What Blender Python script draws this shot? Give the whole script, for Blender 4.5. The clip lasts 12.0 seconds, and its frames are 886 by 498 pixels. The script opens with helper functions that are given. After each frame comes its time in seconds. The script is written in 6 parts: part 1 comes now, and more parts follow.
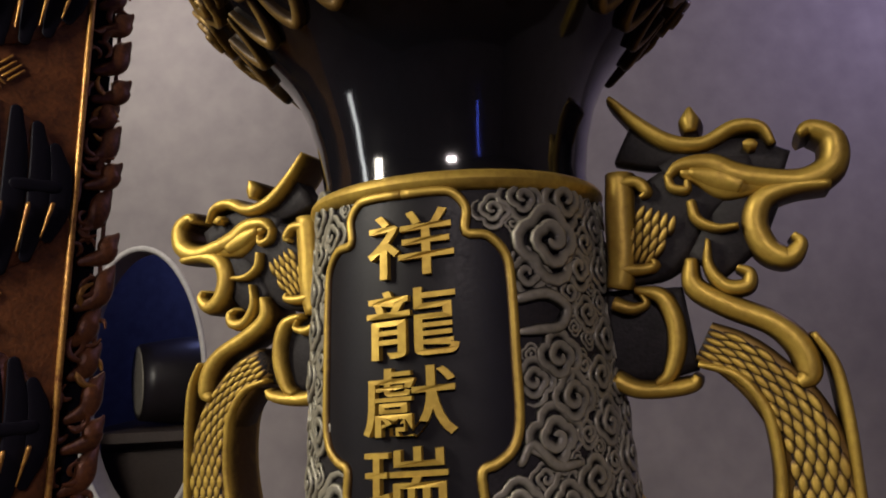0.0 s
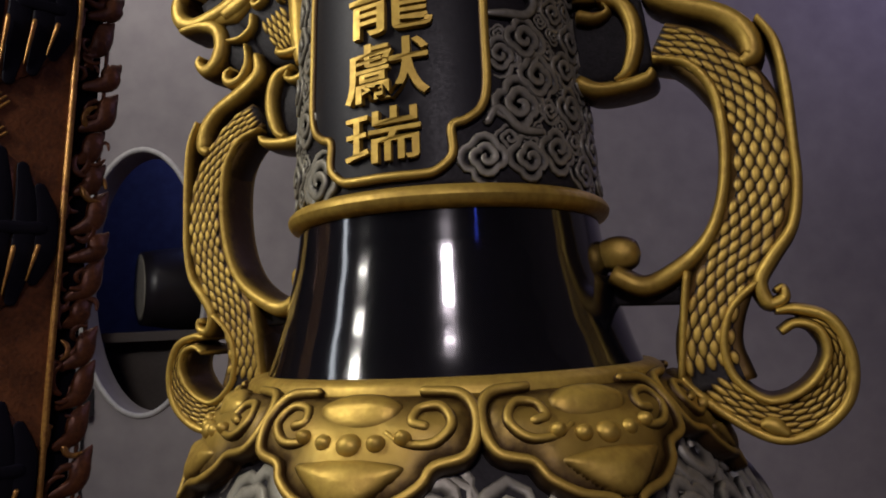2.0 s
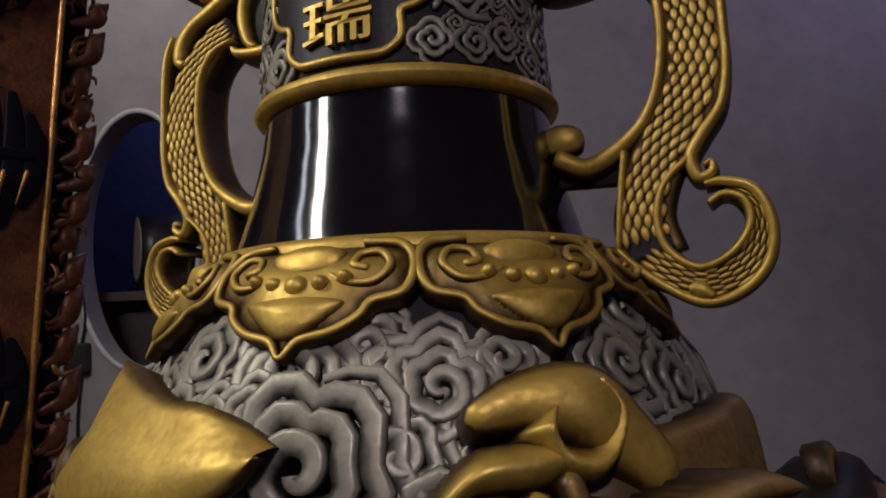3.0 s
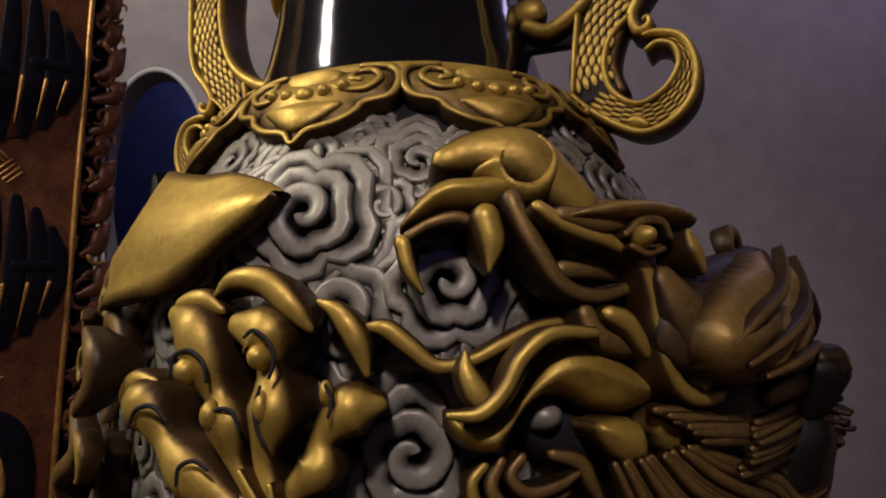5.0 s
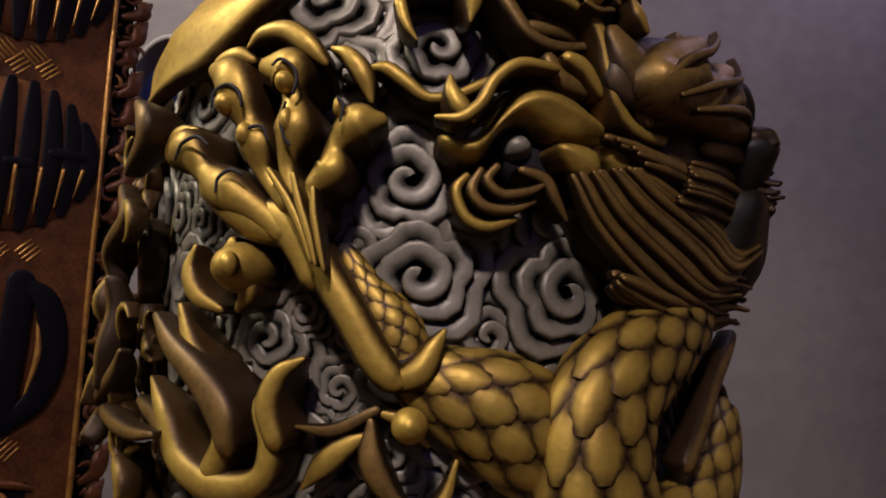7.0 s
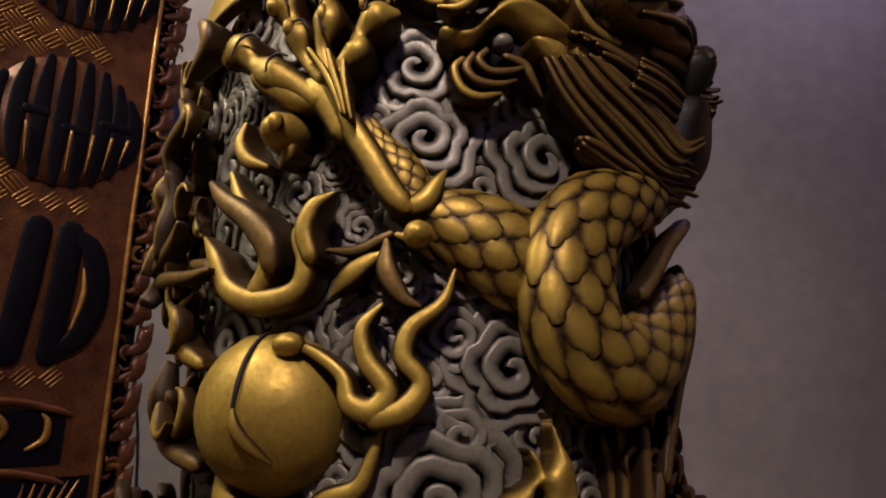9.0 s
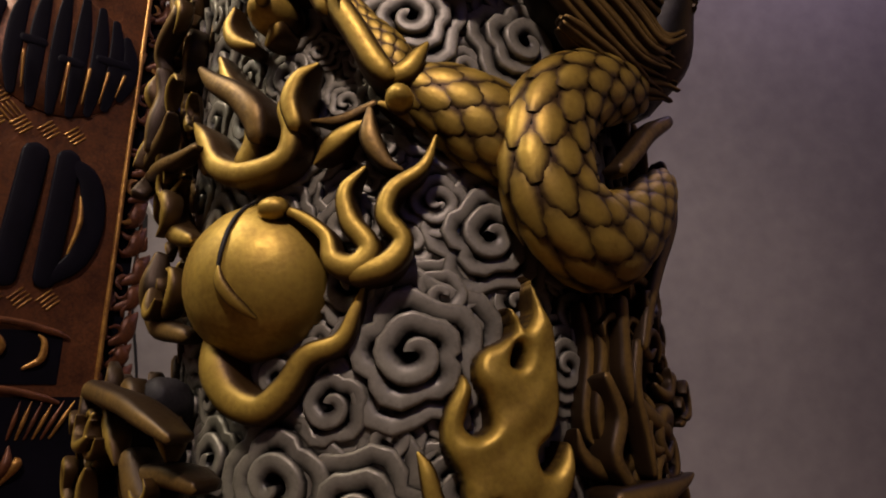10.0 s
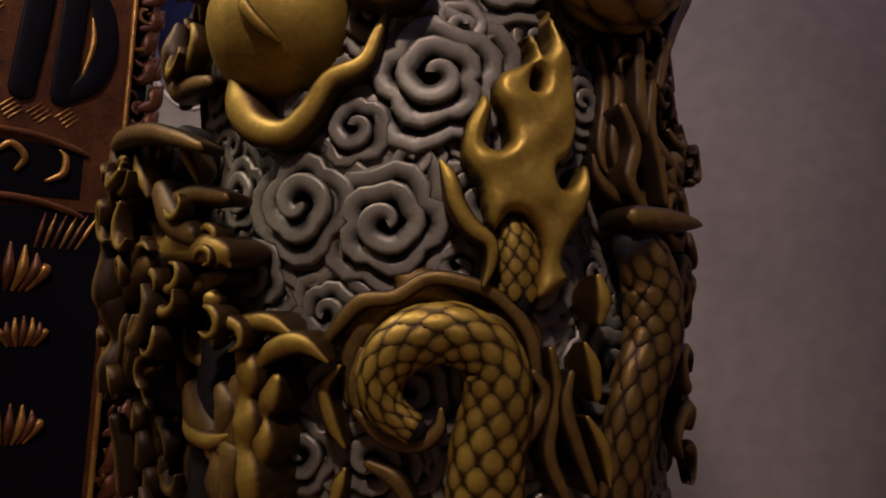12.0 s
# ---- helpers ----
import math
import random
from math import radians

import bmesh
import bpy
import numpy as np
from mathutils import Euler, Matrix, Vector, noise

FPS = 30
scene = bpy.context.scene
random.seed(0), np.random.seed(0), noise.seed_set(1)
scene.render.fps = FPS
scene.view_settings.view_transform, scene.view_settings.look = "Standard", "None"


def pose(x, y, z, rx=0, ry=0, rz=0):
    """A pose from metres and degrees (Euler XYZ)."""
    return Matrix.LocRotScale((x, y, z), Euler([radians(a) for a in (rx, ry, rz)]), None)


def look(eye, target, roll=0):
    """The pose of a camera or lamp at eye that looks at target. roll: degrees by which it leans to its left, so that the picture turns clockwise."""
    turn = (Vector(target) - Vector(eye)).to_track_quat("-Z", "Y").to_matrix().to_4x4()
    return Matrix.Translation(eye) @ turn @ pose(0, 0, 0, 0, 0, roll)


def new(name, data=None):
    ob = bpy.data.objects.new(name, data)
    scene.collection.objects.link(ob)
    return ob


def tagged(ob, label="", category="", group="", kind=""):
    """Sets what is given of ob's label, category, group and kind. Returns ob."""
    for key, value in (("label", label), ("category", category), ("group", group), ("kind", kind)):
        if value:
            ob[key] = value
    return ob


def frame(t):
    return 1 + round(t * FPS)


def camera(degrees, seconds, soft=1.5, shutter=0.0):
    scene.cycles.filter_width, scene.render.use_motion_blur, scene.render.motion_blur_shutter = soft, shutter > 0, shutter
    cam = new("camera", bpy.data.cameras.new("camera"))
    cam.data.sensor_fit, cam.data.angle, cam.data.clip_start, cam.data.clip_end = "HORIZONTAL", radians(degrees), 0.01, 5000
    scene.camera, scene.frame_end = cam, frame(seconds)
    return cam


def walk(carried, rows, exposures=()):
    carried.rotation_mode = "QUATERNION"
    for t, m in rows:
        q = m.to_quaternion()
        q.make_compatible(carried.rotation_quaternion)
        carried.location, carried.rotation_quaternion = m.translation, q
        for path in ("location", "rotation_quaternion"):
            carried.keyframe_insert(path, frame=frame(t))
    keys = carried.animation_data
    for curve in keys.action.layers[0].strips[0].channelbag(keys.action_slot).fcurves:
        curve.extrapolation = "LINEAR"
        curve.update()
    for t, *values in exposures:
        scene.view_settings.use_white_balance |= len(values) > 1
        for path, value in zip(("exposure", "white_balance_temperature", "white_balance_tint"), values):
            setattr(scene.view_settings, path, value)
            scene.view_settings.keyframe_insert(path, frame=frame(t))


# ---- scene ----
cam = camera(64.3, 12.0, soft=1.9)
METRES, EYE, TILT, LEAN, TURN = 1.35, 1.75, 8.0, 3.0, 0.0
ROWS = [
    (0.0, 0.0, 0.0, 0.0, 0.0, 0.0, -0.0),
    (0.5, 0.0019, -0.0136, -0.0339, 0.09, 0.22, -0.08),
    (1.0, 0.0057, -0.0194, -0.0756, 0.07, 0.12, -0.2),
    (1.5, 0.0133, -0.0242, -0.1159, 0.07, -0.77, -0.25),
    (2.0, 0.0154, -0.0388, -0.1631, 0.09, -1.62, -0.39),
    (2.5, 0.0293, -0.0547, -0.1952, 0.19, -2.31, -0.39),
    (4.5, 0.0757, -0.1251, -0.3143, 1.09, -2.58, -0.58),
    (5.0, 0.0663, -0.1577, -0.3351, 1.04, -2.36, -0.68),
    (5.5, 0.063, -0.1726, -0.3786, 1.11, -2.14, -0.69),
    (6.0, 0.066, -0.1841, -0.4148, 1.21, -2.01, -0.69),
    (6.5, 0.0748, -0.2076, -0.4546, 1.23, -1.84, -0.69),
    (8.5, 0.0829, -0.3243, -0.5888, 1.38, 5.05, -0.61),
    (9.0, 0.0819, -0.3365, -0.6381, 1.46, 5.18, -0.65),
    (9.5, 0.0889, -0.3387, -0.6896, 1.55, 5.27, -0.67),
    (10.0, 0.0981, -0.3385, -0.7325, 1.71, 5.23, -0.65),
    (10.5, 0.094, -0.3367, -0.7782, 1.86, 4.48, -0.68),
    (11.0, 0.0882, -0.3357, -0.8242, 1.91, 2.82, -0.66),
    (11.5, 0.085, -0.3396, -0.8507, 1.94, 0.94, -0.63),
    (12.0, 0.0885, -0.3484, -0.8728, 2.02, -0.49, -0.65),
]
walk(cam, [(t, pose(0, 0, EYE, TILT, LEAN, TURN) @ pose(METRES * x, METRES * y, METRES * z, 90 + pitch, roll, yaw)) for t, x, y, z, yaw, pitch, roll in ROWS],
     exposures=[(0.0, -0.15, 5700, 13), (2.5, -0.72, 5300, 17), (4.5, -0.48, 5600, 20), (6.5, -0.06, 5700, 20), (8.5, 0.14, 6000, 19), (12.0, 0.1, 6300, 24)])

# ---- world and light ----
world = bpy.data.worlds.new("room_air")
scene.world = world
world.use_nodes = True
world.node_tree.nodes["Background"].inputs[0].default_value = (0.30, 0.26, 0.34, 1)
world.node_tree.nodes["Background"].inputs[1].default_value = 0.03


def area(name, eye, target, sx, sy, watts, colour, spread=180):
    data = bpy.data.lights.new(name, "AREA")
    data.shape, data.size, data.size_y, data.energy, data.color = "RECTANGLE", sx, sy, watts, colour
    data.spread = math.radians(spread)
    ob = new(name, data)
    ob.matrix_world = look(eye, target)
    return ob


area("warm_ceiling_lamp", (-1.05, 0.12, 2.38), (-0.1, 1.0, 1.35), 0.16, 0.6, 19, (1.0, 0.86, 0.62))
# unseen fill added to brighten the vase front; narrow spread spares the wall
area("front_fill_lamp", (-0.08, -1.15, 2.45), (0.02, 0.6, 0.72), 0.2, 0.12, 3.9, (1.0, 0.80, 0.68), 74)
# unseen lamp added only to lift the upper left of the wall
area("wall_fill_lamp", (-0.75, 1.45, 2.92), (-0.6, 1.95, 1.9), 0.5, 0.2, 4.8, (1.0, 0.86, 0.66))
# unseen violet lamp, added to tint and brighten the right wall
area("cool_fill_lamp", (1.5, 1.40, 2.92), (1.1, 1.95, 1.9), 0.9, 0.3, 4.0, (0.80, 0.64, 1.0))
area("wall_tube_lamp", (-1.65, 0.30, 2.25), (0.02, 0.61, 1.55), 0.10, 1.0, 3.0, (1.0, 0.95, 0.80))
area("blue_led_strip", (0.75, -1.6, 2.1), (0.02, 0.61, 1.6), 0.02, 0.9, 0.8, (0.12, 0.16, 1.0))


# ---- materials ----
def mat(name, base, metal=0.0, rough=0.5, scale=30.0, vary=0.3, bump=0.15, dark=None, fine=6.0, coat=0.0, island=0.0, spec=0.5, wash_shade=None):
    m = bpy.data.materials.new(name)
    m.use_nodes = True
    nt = m.node_tree
    N, L = nt.nodes, nt.links
    b = N["Principled BSDF"]
    b.inputs["Metallic"].default_value = metal
    b.inputs["Specular IOR Level"].default_value = spec
    b.inputs["Coat Weight"].default_value = coat
    b.inputs["Coat Roughness"].default_value = 0.06
    tc = N.new("ShaderNodeTexCoord")
    n1 = N.new("ShaderNodeTexNoise")
    n1.inputs["Scale"].default_value, n1.inputs["Detail"].default_value = scale, 5
    n2 = N.new("ShaderNodeTexNoise")
    n2.inputs["Scale"].default_value, n2.inputs["Detail"].default_value = scale * fine, 4
    L.new(tc.outputs["Object"], n1.inputs["Vector"])
    L.new(tc.outputs["Object"], n2.inputs["Vector"])
    ramp = N.new("ShaderNodeValToRGB")
    lo = dark or tuple(c * (1 - vary) for c in base)
    ramp.color_ramp.elements[0].position, ramp.color_ramp.elements[1].position = 0.33, 0.66
    ramp.color_ramp.elements[0].color, ramp.color_ramp.elements[1].color = (*lo, 1), (*base, 1)
    mixf = N.new("ShaderNodeMath")
    mixf.operation = "MULTIPLY_ADD"
    mixf.inputs[1].default_value = 0.45
    L.new(n2.outputs["Fac"], mixf.inputs[0])
    half = N.new("ShaderNodeMath")
    half.operation = "MULTIPLY"
    half.inputs[1].default_value = 0.55
    L.new(n1.outputs["Fac"], half.inputs[0])
    L.new(half.outputs[0], mixf.inputs[2])
    L.new(mixf.outputs[0], ramp.inputs["Fac"])
    colour = ramp.outputs[0]
    if wash_shade:
        # antiquing paint mixed with painted-in shade: dark in hollows, rubbed unevenly off crests
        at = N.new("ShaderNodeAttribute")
        at.attribute_name = "wash_shade"
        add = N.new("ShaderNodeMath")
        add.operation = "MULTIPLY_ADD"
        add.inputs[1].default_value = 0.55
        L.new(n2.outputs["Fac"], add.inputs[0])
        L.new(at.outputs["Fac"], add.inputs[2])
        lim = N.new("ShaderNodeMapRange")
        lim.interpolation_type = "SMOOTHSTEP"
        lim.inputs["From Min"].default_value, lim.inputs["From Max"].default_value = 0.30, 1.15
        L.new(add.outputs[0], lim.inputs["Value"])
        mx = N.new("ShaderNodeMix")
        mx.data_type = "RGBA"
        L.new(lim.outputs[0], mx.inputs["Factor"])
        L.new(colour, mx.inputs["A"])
        mx.inputs["B"].default_value = (*wash_shade, 1)
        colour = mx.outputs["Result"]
    if island:
        geo = N.new("ShaderNodeNewGeometry")
        hsv = N.new("ShaderNodeHueSaturation")
        mr = N.new("ShaderNodeMapRange")
        mr.inputs["To Min"].default_value, mr.inputs["To Max"].default_value = 1 - island, 1 + island
        L.new(geo.outputs["Random Per Island"], mr.inputs["Value"])
        L.new(mr.outputs[0], hsv.inputs["Value"])
        L.new(colour, hsv.inputs["Color"])
        L.new(hsv.outputs[0], b.inputs["Base Color"])
    else:
        L.new(colour, b.inputs["Base Color"])
    rr = N.new("ShaderNodeMapRange")
    rr.inputs["To Min"].default_value, rr.inputs["To Max"].default_value = min(1, rough * 1.35), rough * 0.75
    L.new(n2.outputs["Fac"], rr.inputs["Value"])
    L.new(rr.outputs[0], b.inputs["Roughness"])
    if bump:
        bp = N.new("ShaderNodeBump")
        bp.inputs["Strength"].default_value, bp.inputs["Distance"].default_value = bump, 0.004
        L.new(mixf.outputs[0], bp.inputs["Height"])
        L.new(bp.outputs[0], b.inputs["Normal"])
    return m


GOLD = mat("antique_gold_paint", (0.62, 0.435, 0.070), 0.55, 0.46, 26, dark=(0.36, 0.23, 0.036), bump=0.2, island=0.08, wash_shade=(0.060, 0.031, 0.007))
# darker gold for manes, ears, side dragons, mouth band and handle cores
GOLD_DIM = mat("dim_gold_paint", (0.32, 0.20, 0.045), 0.5, 0.46, 34, dark=(0.14, 0.085, 0.025), bump=0.16, island=0.15, wash_shade=(0.035, 0.019, 0.006))
# dark copy of the gold for filler: shade between the locks as colour
UMBER = mat("umber_depth_shade", (0.12, 0.072, 0.024), 0.3, 0.48, 30, dark=(0.05, 0.03, 0.012), bump=0.12, island=0.12, wash_shade=(0.010, 0.007, 0.004))
SILVER = mat("grey_silver_paint", (0.36, 0.338, 0.258), 0.3, 0.43, 40, dark=(0.20, 0.187, 0.138), bump=0.08, island=0.14, wash_shade=(0.016, 0.015, 0.014))
BLACK = mat("black_glaze", (0.006, 0.006, 0.008), 0.0, 0.10, 9, vary=0.3, bump=0.05, coat=0.6)
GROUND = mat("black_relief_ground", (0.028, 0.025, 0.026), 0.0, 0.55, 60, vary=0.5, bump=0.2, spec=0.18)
WALL = mat("lime_washed_plaster", (0.37, 0.335, 0.335), 0.0, 0.85, 1.6, dark=(0.265, 0.238, 0.25), bump=0.12, fine=9)
WOOD = mat("gilded_red_brown_wood", (0.21, 0.075, 0.026), 0.3, 0.36, 30, dark=(0.07, 0.025, 0.011), bump=0.45)
WOOD_GOLD = mat("worn_gilding_on_wood", (0.55, 0.30, 0.06), 0.5, 0.32, 40, dark=(0.20, 0.075, 0.02), bump=0.3)
INK = mat("black_lacquer_letters", (0.008, 0.007, 0.012), 0.0, 0.45, 14, bump=0.08, coat=0.0, spec=0.07)
LACQUER = mat("satin_black_lacquer", (0.010, 0.009, 0.011), 0.0, 0.42, 60, bump=0.04, coat=0.0, spec=0.2)
# made pale only so the unseen surfaces reflect light into the darks
BOUNCE = mat("pale_bounce_plaster", (0.52, 0.46, 0.50), 0.0, 0.7, 3, dark=(0.40, 0.34, 0.38), bump=0.15)
FLOOR = mat("red_brown_floor_tile", (0.20, 0.11, 0.07), 0.0, 0.35, 6, bump=0.1)


# ---- mesh helpers ----
def mesh(name, verts, faces, mats, smooth=True, idx=None):
    me = bpy.data.meshes.new(name)
    me.from_pydata([tuple(v) for v in verts], [], faces)
    for m in mats if isinstance(mats, (list, tuple)) else [mats]:
        me.materials.append(m)
    if smooth:
        me.polygons.foreach_set("use_smooth", [True] * len(me.polygons))
    if idx is not None:
        me.polygons.foreach_set("material_index", idx)
    me.update()
    return me


class Soup:
    """Vertices and faces gathered into one part."""

    def __init__(self):
        self.v, self.f, self.w = [], [], {}

    def grid(self, rows, closed=True, caps=True, paint=None):
        o, n = len(self.v), len(rows[0])
        for i, r in enumerate(rows):
            if paint:
                for j, p in enumerate(paint(i)):
                    self.w[len(self.v) + j] = p
            self.v.extend(r)
        k = n if closed else n - 1
        for i in range(len(rows) - 1):
            for j in range(k):
                a, b = o + i * n + j, o + i * n + (j + 1) % n
                self.f.append((a, b, b + n, a + n))
        if caps and closed:
            self.f.append(tuple(o + j for j in range(n))[::-1])
            e = o + (len(rows) - 1) * n
            self.f.append(tuple(e + j for j in range(n)))

    def part(self, name, m, parent, label="", smooth=True):
        me = mesh(name, self.v, self.f, m, smooth)
        if self.w:
            layer = me.attributes.new("wash_shade", "FLOAT", "POINT")
            layer.data.foreach_set("value", [self.w.get(i, 0.0) for i in range(len(self.v))])
        ob = new(name, me)
        ob.parent = parent
        return tagged(ob, label)


def spline(pts, n=6, closed=False):
    """Catmull-Rom through rows of numbers."""
    p = np.array(pts, float)
    out = []
    m = len(p)
    for i in range(m if closed else m - 1):
        if closed:
            a, b, c, d = p[i - 1], p[i], p[(i + 1) % m], p[(i + 2) % m]
        else:
            b, c = p[i], p[i + 1]
            a = p[i - 1] if i else 2 * b - c
            d = p[i + 2] if i + 2 < m else 2 * c - b
        for k in range(n):
            t = k / n
            out.append(0.5 * (2 * b + (c - a) * t + (2 * a - 5 * b + 4 * c - d) * t * t + (3 * b - a - 3 * c + d) * t ** 3))
    if not closed:
        out.append(p[-1])
    return np.array(out)


def unit(v):
    return v / (np.linalg.norm(v) + 1e-12)


# ---- the vase's turned profile: height and radius ----
AX, AY = 0.018, 0.61
PROFILE = [(0.0, 0.215), (0.03, 0.222), (0.06, 0.218), (0.12, 0.225), (0.3, 0.25), (0.5, 0.264), (0.65, 0.270), (0.8, 0.268), (0.95, 0.263),
           (1.1, 0.260), (1.2, 0.258), (1.28, 0.254), (1.34, 0.244), (1.38, 0.230), (1.42, 0.208), (1.455, 0.186), (1.475, 0.168),
           (1.50, 0.157), (1.54, 0.145), (1.58, 0.136), (1.61, 0.132), (1.64, 0.130), (1.74, 0.124), (1.87, 0.116), (1.89, 0.114),
           (1.92, 0.118), (1.95, 0.126), (1.975, 0.138), (2.0, 0.160), (2.03, 0.192), (2.06, 0.218), (2.085, 0.235), (2.095, 0.236)]
PZ, PR = np.array([p[0] for p in PROFILE]), np.array([p[1] for p in PROFILE])


def radius(z):
    return float(np.interp(z, PZ, PR))


def S(a, z, h=0.0):
    """A point h over the vase's surface, at the angle a (degrees, 0 faces the camera) and height z."""
    e = 0.012
    slope = (radius(z + e) - radius(z - e)) / (2 * e)
    k = 1 / math.hypot(1, slope)
    r, zz = radius(z) + h * k, z - h * slope * k
    t = radians(a)
    return np.array((AX + r * math.sin(t), AY - r * math.cos(t), zz))


def out(a, z):
    return unit(S(a, z, 0.01) - S(a, z))


def ring_of(seg, square):
    """Points round a rounded section; square under 1 flattens its crest."""
    got = []
    for k in range(seg):
        c, e = math.cos(2 * math.pi * k / seg), math.sin(2 * math.pi * k / seg)
        got.append((math.copysign(abs(c) ** square, c), math.copysign(abs(e) ** square, e)))
    return got


def tube(soup, P, Nn, W, flat=0.8, seg=14, closed=False, square=1.0, skirt=None):
    """A strand through points P, lying on normals Nn, W wide to each side: bright on its crest, antiquing paint and
    painted-in shade down its flanks.
    """
    P, W, Nn = [np.array(p) for p in P], list(W), list(Nn)
    foot = list(skirt) if skirt is not None else [0.0] * len(P)
    if not closed:
        foot = [0.0, foot[0] * 0.7] + foot + [foot[-1] * 0.7, 0.0]
        a, b = unit(P[0] - P[1]), unit(P[-1] - P[-2])
        P = [P[0] + a * W[0] * 0.8, P[0] + a * W[0] * 0.5] + P + [P[-1] + b * W[-1] * 0.5, P[-1] + b * W[-1] * 0.8]
        W = [W[0] * 0.15, W[0] * 0.75] + W + [W[-1] * 0.75, W[-1] * 0.15]
        Nn = [Nn[0]] * 2 + Nn + [Nn[-1]] * 2
    rows = []
    for i in range(len(P)):
        T = unit(P[min(i + 1, len(P) - 1)] - P[max(i - 1, 0)])
        side = unit(np.cross(T, Nn[i]))
        up = np.cross(side, T)
        rows.append([P[i] + W[i] * c * side + (W[i] * flat * e - foot[i] * min(1, max(0, -e * 1.7))) * up for c, e in ring_of(seg, square)])
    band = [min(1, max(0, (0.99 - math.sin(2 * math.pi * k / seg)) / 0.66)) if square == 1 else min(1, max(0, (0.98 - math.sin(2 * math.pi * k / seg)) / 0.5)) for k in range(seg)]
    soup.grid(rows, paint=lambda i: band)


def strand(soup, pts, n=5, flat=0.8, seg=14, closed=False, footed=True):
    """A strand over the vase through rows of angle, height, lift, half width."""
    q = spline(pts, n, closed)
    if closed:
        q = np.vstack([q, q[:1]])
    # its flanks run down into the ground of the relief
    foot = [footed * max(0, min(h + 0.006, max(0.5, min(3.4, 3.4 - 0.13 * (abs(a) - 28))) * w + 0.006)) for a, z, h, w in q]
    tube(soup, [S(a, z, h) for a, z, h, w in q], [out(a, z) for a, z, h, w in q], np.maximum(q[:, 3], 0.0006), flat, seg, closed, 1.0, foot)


def knob(soup, c, ax, ay, az, seg=12, rings=7):
    """An ellipsoid at c with the half axes given as vectors."""
    rows = []
    for i in range(rings + 1):
        p = math.pi * (0.02 + 0.96 * i / rings)
        rows.append([c + math.cos(p) * az + math.sin(p) * (math.cos(q) * ax + math.sin(q) * ay) for q in (2 * math.pi * k / seg for k in range(seg))])
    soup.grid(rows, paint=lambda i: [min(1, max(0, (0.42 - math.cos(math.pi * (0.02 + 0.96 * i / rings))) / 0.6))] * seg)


def bead(soup, a, z, h, w, tall=None, depth=None, turn=0.0):
    """A rounded lump on the vase."""
    N = out(a, z)
    e = unit(np.cross(np.array((0, 0, 1.0)), N))
    u = np.cross(N, e)
    c, s = math.cos(radians(turn)), math.sin(radians(turn))
    knob(soup, S(a, z, h), w * (c * e + s * u), (tall or w) * (c * u - s * e), (depth or w) * N)


def lathe(name, rows, m, parent, seg=96, label=""):
    s = Soup()
    s.grid([[np.array((AX + r * math.sin(t), AY - r * math.cos(t), z)) for t in (2 * math.pi * k / seg for k in range(seg))] for z, r in rows], caps=True)
    return s.part(name, m, parent, label)


# ---- room ----
def box(name, lo, hi, m, kind="structure", label="", category=""):
    s = Soup()
    (x0, y0, z0), (x1, y1, z1) = lo, hi
    s.v = [(x, y, z) for z in (z0, z1) for x, y in ((x0, y0), (x1, y0), (x1, y1), (x0, y1))]
    s.f = [(3, 2, 1, 0), (4, 5, 6, 7), (0, 1, 5, 4), (1, 2, 6, 5), (2, 3, 7, 6), (3, 0, 4, 7)]
    return tagged(new(name, mesh(name, s.v, s.f, m, False)), label, category, kind=kind)


WY = 1.95
box("floor", (-2.6, -2.6, -0.1), (2.6, WY, 0.0), FLOOR, label="dark red-brown tiled floor", category="floor")
# unseen ceiling and three walls, added as reflectors round the vase
box("ceiling", (-2.6, -2.6, 3.0), (2.6, WY, 3.1), BOUNCE, label="unseen pale lining added to bounce light into the hall", category="ceiling")
box("wall_west_unseen", (-2.7, -2.6, 0.0), (-2.6, WY, 3.0), BOUNCE, label="unseen pale lining added to bounce light into the hall", category="wall")
box("wall_east_unseen", (2.6, -2.6, 0.0), (2.7, WY, 3.0), BOUNCE, label="unseen pale lining added to bounce light into the hall", category="wall")
box("wall_south_unseen", (-2.6, -2.7, 0.0), (2.6, -2.6, 3.0), BOUNCE, label="unseen pale lining added to bounce light into the hall", category="wall")

# back wall with an oval hole
OX, OZ, OA, OB = -0.83, 1.695, 0.175, 0.37


def oval_wall():
    s = Soup()
    n = 64
    for y in (WY, WY + 0.1):
        o = len(s.v)
        for k in range(n):
            t = 2 * math.pi * k / n
            s.v.append((OX + OA * math.cos(t), y, OZ + OB * math.sin(t)))
        for k in range(n):
            t = 2 * math.pi * k / n
            c, d = math.cos(t), math.sin(t)
            m = max(abs(c), abs(d))
            c, d = c / m, d / m
            s.v.append((OX + ((2.6 - OX) if c > 0 else (2.6 + OX)) * c, y, OZ + ((3.0 - OZ) if d > 0 else OZ) * d))
        for k in range(n):
            j = (k + 1) % n
            q = (o + k, o + j, o + n + j, o + n + k)
            s.f.append(q if y == WY else q[::-1])
    for k in range(n):
        j = (k + 1) % n
        s.f.append((k, 2 * n + k, 2 * n + j, j))
    return tagged(new("wall_north", mesh("wall_north", s.v, s.f, WALL, False)), "stained whitewashed plaster wall with an oval opening", "wall", kind="structure")


oval_wall()

# ---- vase ----
vase = tagged(new("vase"), "tall black glazed floor vase with gold dragon and grey cloud relief", "vase")
pz = np.concatenate([np.linspace(0, 1.48, 80), np.linspace(1.485, 2.095, 60)])
body_rows = [(z, radius(z)) for z in pz if z <= 1.4791]
